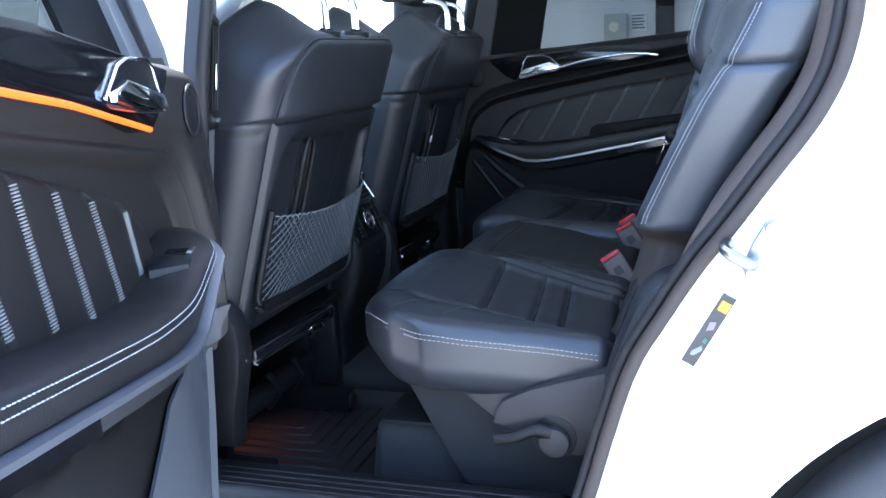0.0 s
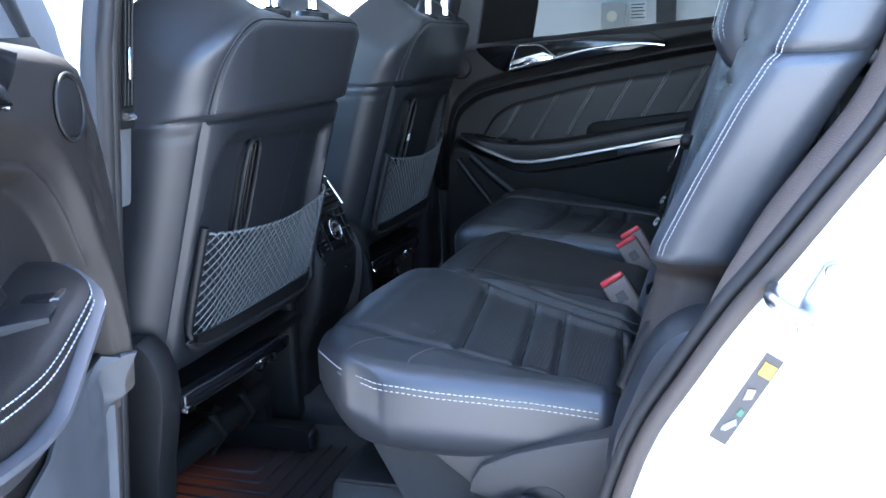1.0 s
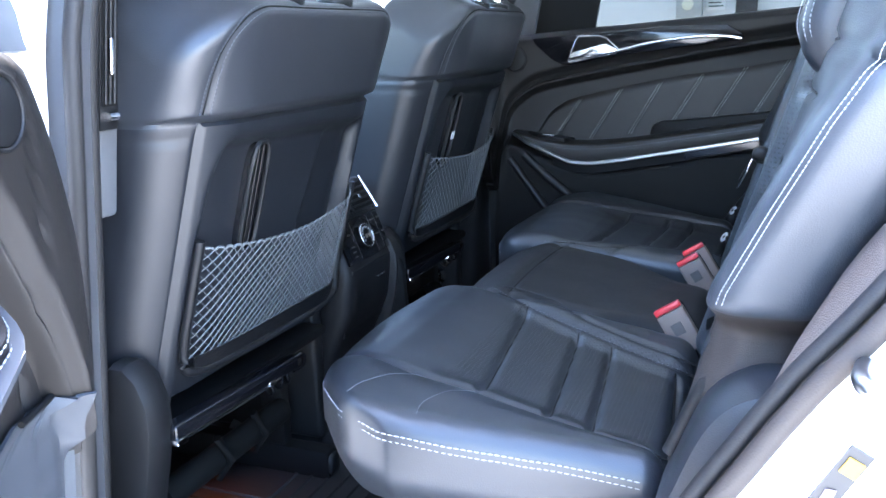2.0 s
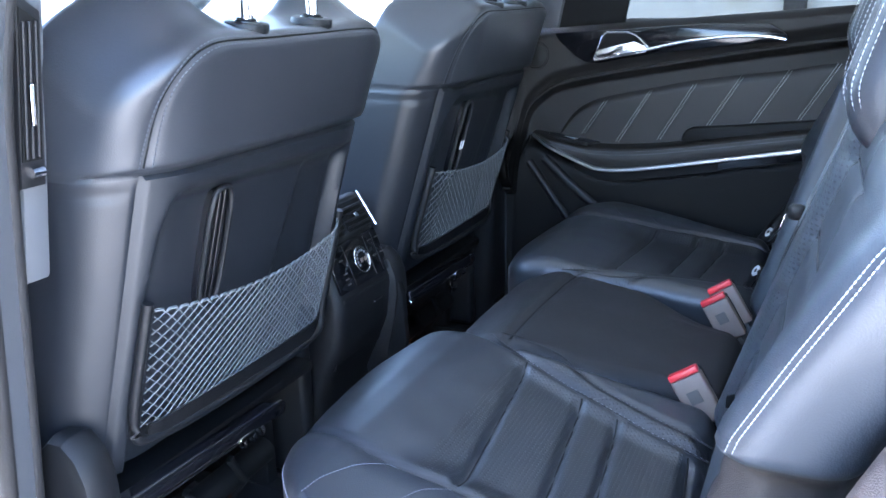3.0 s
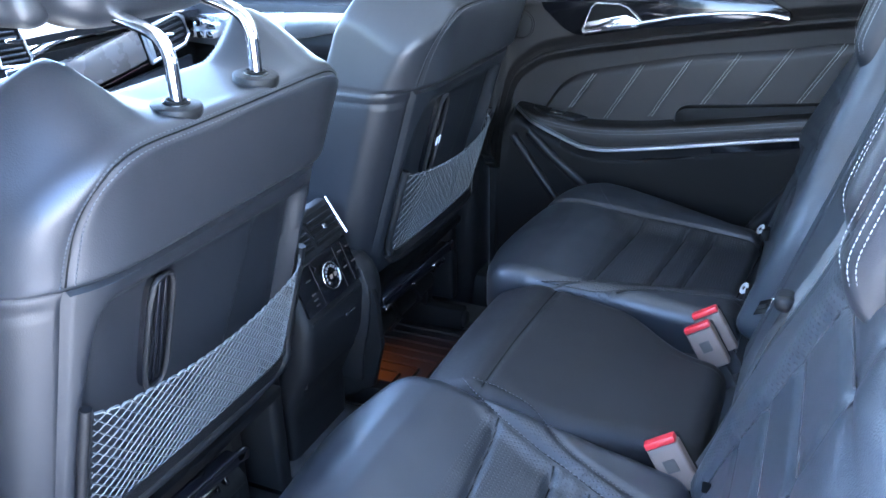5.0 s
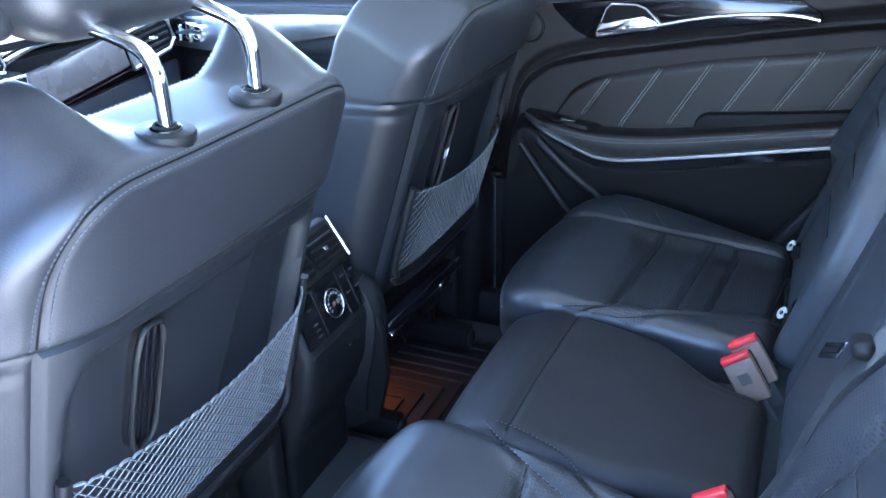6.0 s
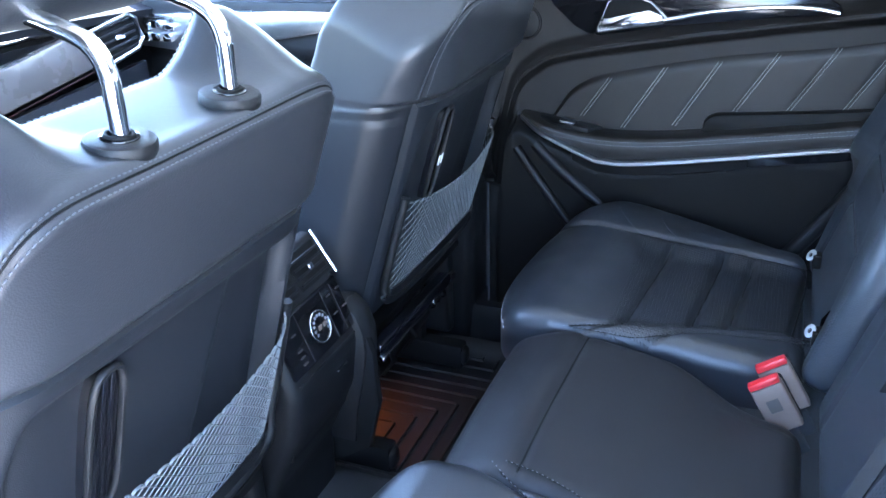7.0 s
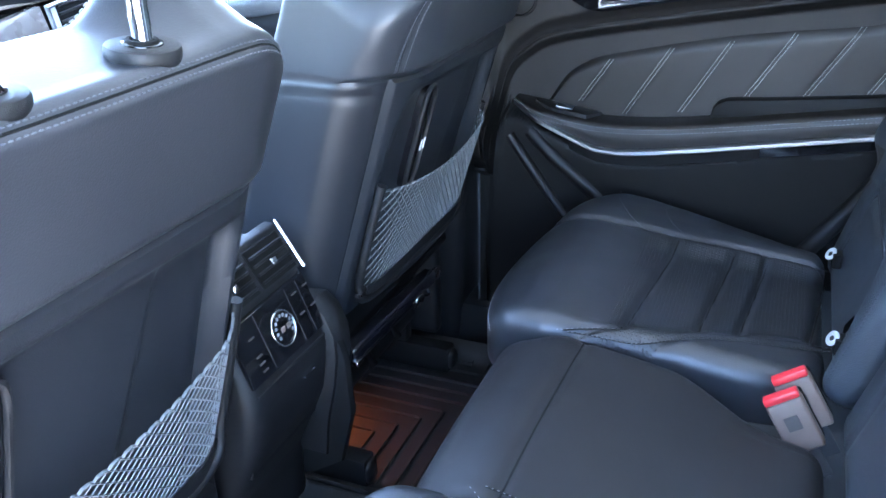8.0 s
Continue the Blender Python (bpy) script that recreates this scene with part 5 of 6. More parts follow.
def rear_cushion(s, label):
    ob = thing("rear_seat", (-0.35, s * 0.47, 0.78), label, "car seat", "rear seats")
    flip = lambda pts: [Vector((p[0], p[1] * (1 if s < 0 else -1), p[2])) for p in pts]
    pad = part("cushion", roundbox(*CUSH["c"], *CUSH["s"], CUSH["r"], 0.005, mirrored(cushion_shape, s)), LEATHER, ob, "black leather cushion with cross channels")

    def punched(x, y, z):
        y = -abs(y)
        yi, yo = lerp_pts(seam_in, x), lerp_pts(seam_out, x)
        return z > 0.90 and ((yo + 0.01 < y < yi - 0.008 and -0.41 < x < -0.13) or (yi + 0.004 < y < lerp_pts(piping, x) - 0.003 and x > -0.45))

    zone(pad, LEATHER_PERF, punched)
    # piped double stitching round the front and the outer side
    for o in (0.0, 0.0085):
        pts = []
        for y in span(-0.215, -0.72, 40):
            p = cushion_shape(-0.61 + 0.003 + o * 0.1, y, 0.957 - o)
            pts.append((p[0] - 0.002, p[1], p[2]))
        for x in span(-0.59, -0.125, 50):
            p = cushion_shape(x, -0.745 + 0.003, 0.957 - o)
            pts.append((p[0], p[1] - 0.0025, p[2]))
        part("edge_thread", stitches(flip(pts), 0.006, 0.0022, 0.0009), THREAD, pad, "white edge stitching")
    pts = [on_top(box_x(a, b), b, 0.002) for a, b in seam_in[4:]]
    part("seam_thread", stitches(flip(pts), 0.003, 0.005, 0.0006), DIM_THREAD, pad)
    inner_line = [Vector((a, b, 0)) for a, b in piping]
    part("wing_thread", stitches(flip([on_top(box_x(p.x, p.y), p.y, 0.001) for p in inner_line]), 0.003, 0.004, 0.0006), DIM_THREAD, pad)
    # dark cords draw the crease shade: cross channels, insert seam and wing piping
    for c in CHANNELS:
        row = [(c - 0.10 * (y + 0.48), y) for y in span(-0.60, -0.19, 60)]
        row = [(x, y) for x, y in row if lerp_pts(seam_out, x) + 0.006 < y < lerp_pts(seam_in, x) - 0.004]
        part("crease", tube(flip([on_top(box_x(x, y), y, 0.0004) for x, y in row]), 0.0016, 6, flat=0.6), DARK, pad)
    for line in (seam_in[5:], piping, seam_out[6:]):
        part("crease", tube(flip([on_top(box_x(x, y), y, 0.0003) for x, y in line]), 0.0014, 6, flat=0.6), DARK, pad)
    arc = smooth_path([(-0.485, -0.715, 0), (-0.478, -0.675, 0), (-0.45, -0.625, 0), (-0.42, -0.603, 0), (-0.36, -0.605, 0)], 5)
    arc2 = smooth_path([(-0.388, -0.726, 0), (-0.392, -0.69, 0), (-0.375, -0.64, 0), (-0.35, -0.612, 0)], 5)
    part("seam_thread", stitches(flip([on_top(box_x(p.x, p.y), p.y, 0.001) for p in arc2]), 0.003, 0.002, 0.0006), DIM_THREAD, pad)
    part("seam_thread", stitches(flip([on_top(box_x(p.x, p.y), p.y, 0.001) for p in arc]), 0.003, 0.002, 0.0006), DIM_THREAD, pad)
    return ob


near_rear = rear_cushion(-1, "black leather rear seat with white edge stitching beside the open door")
far_rear = rear_cushion(1, "black leather rear seat with white edge stitching beside the closed door")


def mid_shape(x, y, z):
    w = (z - 0.85) / 0.125
    dz = -0.165 * max(0, x + 0.45) - 0.025 * step(-0.46, -0.55, x) * w
    if w > 0.6:
        dz -= 0.005 * bell(x, -0.432 + 0.03 * y, 0.007) + 0.004 * step(-0.432, -0.50, x)
        dz += 0.006 * math.cos((y + 0.015) * 9) + 0.001 * noise.noise((x * 15, y * 15, 7))
    back = step(-0.31, -0.16, x)
    y -= 0.075 * back * step(0.04, 0.17, y) - 0.035 * back * step(-0.07, -0.20, y)
    return (x, y, z + dz)


midc = thing("rear_seat", (-0.33, -0.015, 0.78), "plain black leather middle rear seat", "car seat", "rear seats")
part("cushion", roundbox(-0.325, -0.010, 0.913, 0.45, 0.395, 0.125, 0.033, 0.006, mid_shape), LEATHER_MID, midc)
# dark cord drawn as the shade of the cross seam
part("crease", tube([mid_shape(-0.432 + 0.03 * y, y, 0.9758) for y in span(-0.185, 0.165, 30)], 0.0016, 6, flat=0.7), DARK, midc)


# backrests
def back_x(z):
    return -0.095 + 0.30 * (z - 0.93)


EDGE_X = [(0.90, -0.112), (1.0, -0.097), (1.095, -0.075), (1.166, -0.055), (1.25, -0.016), (1.335, 0.026), (1.395, 0.062), (1.45, 0.090), (1.52, 0.120)]


BAND_OUT = smooth_pts([(0.88, -0.275), (0.98, -0.29), (1.06, -0.315), (1.18, -0.370), (1.28, -0.420), (1.40, -0.470), (1.55, -0.50)])
TAPER = smooth_pts([(0.88, 0.0), (1.05, 0.0), (1.13, -0.012), (1.20, -0.045), (1.28, -0.100), (1.36, -0.125), (1.55, -0.13)])


def rear_back_shape(x, y, z):
    """Backrest with side bolsters; x is the depth behind its front face."""
    f = max(0, min(1, 1 - x / 0.12))
    out = step(-0.62, -0.72, y)
    bl = lerp_pts(BAND_OUT, z)
    inn = step(bl - 0.02, bl + 0.04, y)
    mid = (1 - out) * (1 - inn)
    roll = lerp_pts(EDGE_X, z) - back_x(z)
    x2 = x + out * roll - f * (0.014 * inn + 0.003 * bell(y, -0.655, 0.035))
    if f > 0.6:
        x2 += 0.007 * (bell(y, -0.615, 0.006) + bell(y, bl, 0.006))
        x2 += 0.007 * mid * sum(bell(z + 0.04 * (y + 0.48), c, 0.006) for c in (1.075, 1.165, 1.25, 1.342, 1.398))
        x2 += 0.005 * bell(z, 1.388, 0.005) * out
    under = (1 - step(1.105, 1.150, z)) * step(-0.64, -0.74, y)
    x2 += 0.030 * under * f
    yy = y + 0.045 * under - 0.055 * step(1.10, 1.40, z) * step(-0.60, -0.745, y)
    yy += lerp_pts(TAPER, z) * step(-0.42, -0.22, y)
    yy += 0.010 * bell(z, 1.388, 0.005) * step(-0.70, -0.74, y)
    return (x2 + back_x(z), yy, z)


def hoop(cx, cy, cz, hx, hz, r, lean, t0, t1, n=40):
    """Points round the upright outline of a headrest at one station across the car."""
    pts = []
    for t in span(t0, t1, n):
        c, s = math.cos(t), math.sin(t)
        k = 1 / max(1e-6, (abs(c) ** 3.2 + abs(s) ** 3.2) ** (1 / 3.2))
        x, z = c * k * hx, s * k * hz
        pts.append(Vector((cx + x + lean * z, cy, cz + z)))
    return pts


def rear_backrest(s, ob):
    sgn = -1 if s < 0 else 1
    bk = part("backrest", roundbox(0.06, -0.475, 1.20, 0.12, 0.54, 0.60, 0.04, 0.008, mirrored(rear_back_shape, s)), LIT_LEATHER, ob, "black leather backrest")
    zone(bk, LIT_PERF_LEATHER, lambda x, y, z: lerp_pts(BAND_OUT, z) + 0.45 * lerp_pts(TAPER, z) + 0.012 < -abs(y) < -0.228 + lerp_pts(TAPER, z) and x < back_x(z) + 0.03)
    zone(bk, BROWN_LEATHER, lambda x, y, z: z < 1.140 and abs(y) > 0.655)
    for o in (0.0, 0.0056):
        pts = []
        for z in span(1.152, 1.47, 50):
            p = rear_back_shape(0.016 + o, -0.741 - 0.002 * o, z)
            pts.append((p[0] - 0.004, (abs(p[1]) + 0.0015 + 0.25 * o) * sgn, p[2]))
        # the far stitching is blackened to look unlit
        part("edge_thread", stitches(pts, 0.0036, 0.0013, 0.00075), THREAD if s < 0 else SHADE_THREAD, bk, "double edge stitching")
    face = lambda y, z: (lambda p: Vector((p[0] - 0.0030, abs(p[1]) * sgn, p[2])))(rear_back_shape(0.0, y, z))
    # dark cords on the face draw the shade of its creases
    for c in (1.075, 1.165, 1.25, 1.342, 1.398):
        row = [(y, c - 0.04 * (y + 0.48)) for y in span(-0.605, -0.30, 30)]
        part("crease", tube([face(y, z) for y, z in row if y < lerp_pts(BAND_OUT, z) - 0.004], 0.0014, 6), SHADE_THREAD, bk)
    part("crease", tube([face(lerp_pts(BAND_OUT, z), z) for z in span(0.96, 1.45, 40)], 0.0012, 6), SHADE_THREAD, bk)
    part("crease", tube([face(-0.615, z) for z in span(0.96, 1.45, 40)], 0.0012, 6), SHADE_THREAD, bk)
    part("fabric_tag", box(-0.012, 0.012, -0.004, 0.004, -0.009, 0.009, 0.002, 1, lambda x, y, z: (-0.082 + 0.5 * x, sgn * (0.312 + 0.6 * x), 0.985 + z + 0.5 * x)), DARK, bk, "small black fabric tag")
    lean = 0.28
    tilt = lambda x, y, z: (x + 0.008 + lean * (z - 1.455) + 8.0 * max(0, 1.43 - z) ** 2, y, z)
    curl = lambda pts: [Vector((p.x + 0.008 + 8.0 * max(0, 1.43 - p.z) ** 2, p.y, p.z)) for p in pts]
    hr = part("headrest", roundbox(0.125, -0.45, 1.470, 0.16, 0.15, 0.23, 0.055, 0.010, mirrored(tilt, s)), LEATHER, ob, "black leather headrest")
    for side in (-1, 1):
        wy = -0.45 + side * 0.072
        wing = part("headrest_wing", roundbox(0.112, wy, 1.470, 0.195, 0.064, 0.245, 0.031, 0.008, mirrored(tilt, s)), LEATHER, hr, "padded headrest wing")
        for off, grow in ((side * 0.020, -0.0055), (side * 0.0255, -0.0115)):
            ring_pts = hoop(0.112, (wy + off) * (1 if s < 0 else -1), 1.470, 0.0975 + grow, 0.1225 + grow, 0.031, lean, 1.2, 5.4, 80)
            part("wing_thread", stitches(curl(ring_pts), 0.0042, 0.0016, 0.0007), THREAD, wing, "white double stitching")
        edge_pts = hoop(0.112, (wy - side * 0.006) * (1 if s < 0 else -1), 1.470, 0.0980, 0.1230, 0.031, lean, 2.2, 5.2, 60)
        part("edge_thread", stitches(curl(edge_pts), 0.0036, 0.0018, 0.0006), THREAD, wing)
    for y in (-0.53, -0.42):
        part("headrest_post", tube([(0.10, sgn * abs(y), 1.42), (0.125, sgn * abs(y), 1.50)], 0.006, 10), CHROME, ob)
    return ob


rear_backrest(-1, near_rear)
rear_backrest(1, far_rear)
mbk = part("backrest", roundbox(0.06, -0.015, 1.19, 0.12, 0.40, 0.58, 0.035, 0.01, lambda x, y, z: (x + 0.014 + back_x(z) + 0.006 * bell(abs(y + 0.015), 0.11, 0.006), y, z)), LIT_PANEL, midc, "plain black backrest panel")

# middle belt, tongue and child-seat tags
belt = thing("seat_belt", (-0.05, -0.10, 0.92), "black seat belt with steel tongue on the middle backrest", "seat belt")


def strap(pts, w, mat, name, lab=""):
    pts = smooth_path(pts, 6)
    bm = bmesh.new()
    prev = None
    for i, p in enumerate(pts):
        t = (pts[min(i + 1, len(pts) - 1)] - pts[max(i - 1, 0)]).normalized()
        n = Vector((-1, 0, 0.3)).normalized()
        a = t.cross(n).normalized()
        ring4 = [bm.verts.new(p + a * (w / 2) * q + n * h) for q, h in ((-1, 0), (1, 0), (1, 0.0015), (-1, 0.0015))]
        if prev:
            for k in range(4):
                bm.faces.new((prev[k], prev[(k + 1) % 4], ring4[(k + 1) % 4], ring4[k]))
        prev = ring4
    return part(name, finish(bm), mat, belt, lab)


strap([(-0.112, -0.185, 0.90), (-0.082, -0.192, 0.985), (-0.058, -0.196, 1.075), (-0.040, -0.212, 1.15), (-0.022, -0.245, 1.215), (-0.016, -0.262, 1.235)], 0.044, WEB, "lower_strap", "black belt webbing")
strap([(-0.018, -0.262, 1.233), (-0.004, -0.285, 1.275), (0.010, -0.305, 1.32), (0.034, -0.325, 1.40), (0.06, -0.34, 1.49)], 0.044, material("grey_webbing", (0.07, 0.075, 0.078), 0.75, grain=0.5, size=500, bump=0.5), "upper_strap", "dark grey belt webbing")
part("guide", roundbox(-0.026, -0.250, 1.232, 0.024, 0.055, 0.022, 0.010, 0.004, lambda x, y, z: (x, y, z - 0.25 * (y + 0.25))), PLASTIC, belt, "black tongue housing")
part("tongue", box(-0.011, 0.011, -0.030, 0.030, -0.0015, 0.0015, 0.0008, 1, lambda x, y, z: (-0.050 + 0.3 * x + z - 0.25 * y, -0.205 + y * 0.9, 1.196 + x - 0.55 * y)), CHROME, belt, "steel belt tongue")
part("tongue_slot", box(-0.003, 0.003, -0.021, 0.021, -0.0018, 0.0018, 0, 1, lambda x, y, z: (-0.0508 + 0.3 * x + z - 0.25 * y, -0.205 + y * 0.9, 1.1965 + x - 0.55 * y)), DARK, belt)
for y, z in ((0.560, 0.984), (0.270, 0.984)):
    tg = thing("child_seat_tag", (-0.095, y, z - 0.015), "round white printed child-seat tag between cushion and backrest", "tag", "child-seat tags")
    part("disc", disc((-0.104, y, z), (-0.8, -0.4, 0.6), 0.0115, 0.003), material("white_tag", (0.32, 0.32, 0.32), 0.5), tg)
    part("print", disc((-0.1045, y - 0.001, z + 0.0006), (-0.8, -0.4, 0.6), 0.0045, 0.003), PLASTIC, tg, "dark printed mark")
    part("tab", box(-0.10, -0.085, y - 0.013, y + 0.013, z - 0.022, z + 0.004, 0.003), DARK, tg)


# seat belt buckles
def buckle(at, lean, label):
    ob = thing("seat_belt_buckle", at, label, "buckle", "seat belt buckles")
    m = Matrix.Translation(at) @ lean.to_4x4()
    place = lambda x, y, z: m @ Vector((x, y, z))
    part("housing", box(-0.0235, 0.0235, -0.011, 0.011, -0.085, -0.010, 0.004, 3, place), BUCKLE, ob, "worn grey plastic housing")
    part("side_frame", box(-0.025, 0.025, -0.0135, -0.006, -0.08, -0.006, 0.003, 2, lambda x, y, z: place(x, -y, z)), DARK, ob)
    part("release_button", box(-0.0225, 0.0225, -0.0125, 0.004, -0.010, 0.0, 0.002, 2, place), RED, ob, "red release button")
    part("mark", box(-0.010, 0.008, -0.0118, -0.0105, -0.052, -0.032, 0.0004, 1, place), BUCKLE_MARK, ob)
    part("stalk", box(-0.013, 0.013, -0.004, 0.004, -0.13, -0.085, 0.003, 2, place), WEB, ob)
    return ob


lean1 = Euler((radians(-8), radians(-32), radians(8))).to_matrix()
buckle(Vector((-0.159, -0.221, 0.978)), lean1, "grey seat belt buckle with red button lying on the bench")
buckle(Vector((-0.165, 0.130, 0.970)), lean1, "grey seat belt buckle with red button, front one of a pair")
buckle(Vector((-0.158, 0.158, 0.986)), lean1, "grey seat belt buckle with red button, rear one of a pair")

# ---- seat base on the door side ----
brk = thing("seat_side_bracket", (-0.20, -0.70, 0.70), "grained grey plastic seat bracket with a folding lever", "seat bracket")
outl = [(-0.306, 0.785), (-0.302, 0.806), (-0.288, 0.828), (-0.24, 0.852), (-0.179, 0.872), (-0.10, 0.893), (-0.06, 0.90), (-0.06, 0.80), (-0.12, 0.74), (-0.162, 0.735), (-0.24, 0.765)]
part("cover", plate(outl, lambda a, b, d: (a, -0.715 + d, b), 0.06, 0.006), GRAINED, brk, "grained grey plastic cover")
part("well", disc((-0.198, -0.7165, 0.768), (0, -1, 0), 0.040, 0.006), PLASTIC, brk)
part("pivot_knob", disc((-0.195, -0.735, 0.765), (0, -1, 0), 0.027, 0.02, 28, 0.005), GRAINED, brk, "round grey pivot knob")
part("lever", tube(smooth_path([(-0.20, -0.728, 0.780), (-0.23, -0.732, 0.786), (-0.262, -0.735, 0.772), (-0.298, -0.735, 0.764)], 5), [0.014] * 5 + [0.011] * 11, 10, flat=0.6, up=(0, 1, 0)), PLASTIC, brk, "black folding lever")
arm = thing("seat_side_trim", (0.0, -0.76, 0.72), "padded black side trim beside the rear bench", "seat trim")
prof = smooth_path([(-0.112, 0, 0.78), (-0.104, 0, 0.905), (-0.084, 0, 0.965), (-0.060, 0, 1.025), (-0.034, 0, 1.060), (0.0, 0, 1.078), (0.035, 0, 1.076), (0.09, 0, 1.06)], 5)
out2 = [(p.x, p.z) for p in prof] + [(0.12, 0.95), (0.05, 0.78)]
part("pad", plate(out2, lambda a, b, d: (a, -0.782 + d, b), 0.125, 0.026), LEATHER, arm, "padded black edge")
inner = [(p.x + 0.028, p.z - 0.030) for p in prof]
part("side_plate", plate(inner + [(0.12, 0.90), (0.04, 0.76), (-0.07, 0.76)], lambda a, b, d: (a, -0.789 + d, b), 0.02, 0.004), GRAINED, arm, "grained grey side plate")
part("edge_piping", tube([(p.x + 0.026, -0.788, p.z - 0.027) for p in prof[3:]], 0.003, 6), DARK, arm)
part("top_lip", tube([(p.x - 0.002, -0.672, p.z + 0.004) for p in prof[8:]], 0.009, 8), PLASTIC, arm, "black upper lip")
# bench support
base = thing("bench_frame", (-0.25, -0.3, 0.55), "black steel and plastic frame under the rear bench", "seat frame")
part("support", box(-0.50, 0.0, -0.66, 0.70, 0.62, 0.855, 0.02, 2, lambda x, y, z: (x + 0.12 * (0.85 - z) / 0.23 * (1 if x < -0.25 else 0), y, z)), CARPET, base)
part("side_wedge", plate([(-0.40, 0.862), (-0.25, 0.850), (-0.262, 0.80), (-0.29, 0.775)], lambda a, b, d: (a, -0.70 + d, b), 0.03, 0.004), GRAINED, base, "grey bracket wedge")
part("foot_box", roundbox(-0.46, -0.45, 0.63, 0.22, 0.36, 0.21, 0.03, 0.02, lambda x, y, z: (x - 0.03 * (0.73 - z) / 0.2, y, z)), CARPET, base, "carpeted box under the bench")
part("foot_box_cap", box(-0.55, -0.41, -0.64, -0.50, 0.732, 0.740, 0.003), PLASTIC, base)

# ---- floor ----
def floor_mat(y0, y1, label):
    ob = thing("floor_mat", ((-0.75), (y0 + y1) / 2, 0.546), label, "floor mat", "floor mats")
    x0, x1 = -1.08, -0.42
    rim = lambda u, v: 0.03 * (step(x0 + 0.05, x0, u) + step(x1 - 0.05, x1, u) + step(y0 + 0.05, y0, v) + step(y1 - 0.05, y1, v))
    part("tray", sheet(lambda u, v: (u, v, 0.556 + rim(u, v) + 0.001 * noise.noise((u * 20, v * 20, 0))), span(x0, x1, 50), span(y0, y1, 40), 0.005), MAT, ob, "moulded black rubber tray")
    s = 1 if y0 > 0 else -1
    # nested square-cornered ribs: a set round the inner corner and a smaller one at the outer side
    for k in range(7):
        xc, yc = -0.875 + 0.035 * k, s * (0.355 + 0.036 * k)
        part("rib", tube([(-1.05 + 0.008 * k, yc, 0.5625), (xc - 0.006, yc, 0.5625), (xc, yc - s * 0.006, 0.5625), (xc, s * 0.205, 0.5625)], 0.0042, 6), MAT, ob)
    for k in range(3):
        xc, yc = -0.815 + 0.038 * k, s * (0.672 - 0.034 * k + 0.01)
        part("rib", tube([(-0.98 + 0.05 * k, yc, 0.5625), (xc, yc, 0.5625), (xc, s * 0.688, 0.5625)], 0.0042, 6), MAT, ob)
    return ob


floor_mat(-0.70, -0.16, "black rubber floor mat with raised ribs")
floor_mat(0.16, 0.70, "black rubber floor mat with raised ribs lit amber")
tun = solid("floor_tunnel", roundbox(-0.9, 0.0, 0.56, 1.4, 0.28, 0.14, 0.05, 0.03), CARPET, "black carpeted hump along the car floor", "floor", "structure")

# ---- centre console seen from behind ----
con = thing("centre_console", (-0.95, 0.0, 0.60), "black centre console with rear air vents and a climate dial", "console")


def con_face(a, b, d=0.0):
    """a across, b height, d out of the tilted rear face"""
    x = lerp_pts([(0.60, -0.872), (0.736, -0.867), (0.851, -0.814), (0.935, -0.803), (0.97, -0.812), (1.036, -0.838), (1.103, -0.878), (1.13, -0.90)], b)
    return Vector((x + d, a, b))


part("body", roundbox(-1.12, 0.0, 0.845, 0.60, 0.212, 0.50, 0.02, 0.02, lambda x, y, z: (x if x < -1.0 else con_face(0, z).x + (x + 0.82), y, z)), PLASTIC, con, "black console body")
part("side_cover", plate([(-0.86, 0.66), (-0.80, 0.70), (-0.775, 0.80), (-0.78, 0.90), (-0.80, 0.97), (-0.86, 1.0), (-1.0, 1.0), (-1.0, 0.62)], lambda a, b, d: (a, 0.118 - d, b), 0.02, 0.006), DARK, con)
pan = part("control_panel", plate([(-0.095, 0.962), (0.095, 0.962), (0.095, 1.045), (-0.095, 1.045)], lambda a, b, d: con_face(a, b, 0.004 - d), 0.01, 0.003), GLOSS, con, "glossy black climate panel")
dn = (con_face(0, 1.0) - con_face(0, 1.02)).cross(Vector((0, 1, 0))).normalized()
if dn.x < 0:
    dn = -dn
dc = con_face(-0.005, 1.006, 0.006)
dl = part("dial", disc(dc + dn * 0.008, dn, 0.024, 0.012, 32, 0.003), GLOSS, pan, "round climate dial")
part("dial_ring", ring(dc + dn * 0.008, dn, 0.0255, 0.0014), SATIN, dl, "chrome dial ring")
for k in range(11):
    a = radians(210 - 24 * k)
    up = dn.cross(Vector((0, 1, 0))).normalized() * -1
    p = dc + dn * 0.0095 + Vector((0, 1, 0)) * (0.018 * math.cos(a)) + (up if up.z > 0 else -up) * (0.018 * math.sin(a))
    part("dial_mark", box(p.x - 0.001, p.x + 0.001, p.y - 0.0016, p.y + 0.0016, p.z - 0.0022, p.z + 0.0022, 0), DIM_THREAD, dl)
for y0 in (-0.012, 0.002):
    part("dial_digit", box(dc.x + 0.0075, dc.x + 0.0095, y0, y0 + 0.008, dc.z - 0.006, dc.z + 0.006, 0), BUCKLE, dl)
for yb, zs in ((-0.062, (0.975, 0.985, 0.995, 1.02)), (0.055, (1.0, 1.03)), (0.085, (1.0, 1.03))):
    for zz in zs:
        q = con_face(yb, zz, 0.005)
        part("panel_mark", box(q.x - 0.001, q.x + 0.001, q.y - 0.006, q.y + 0.006, q.z - 0.0012, q.z + 0.0008, 0), BUCKLE_MARK, pan)
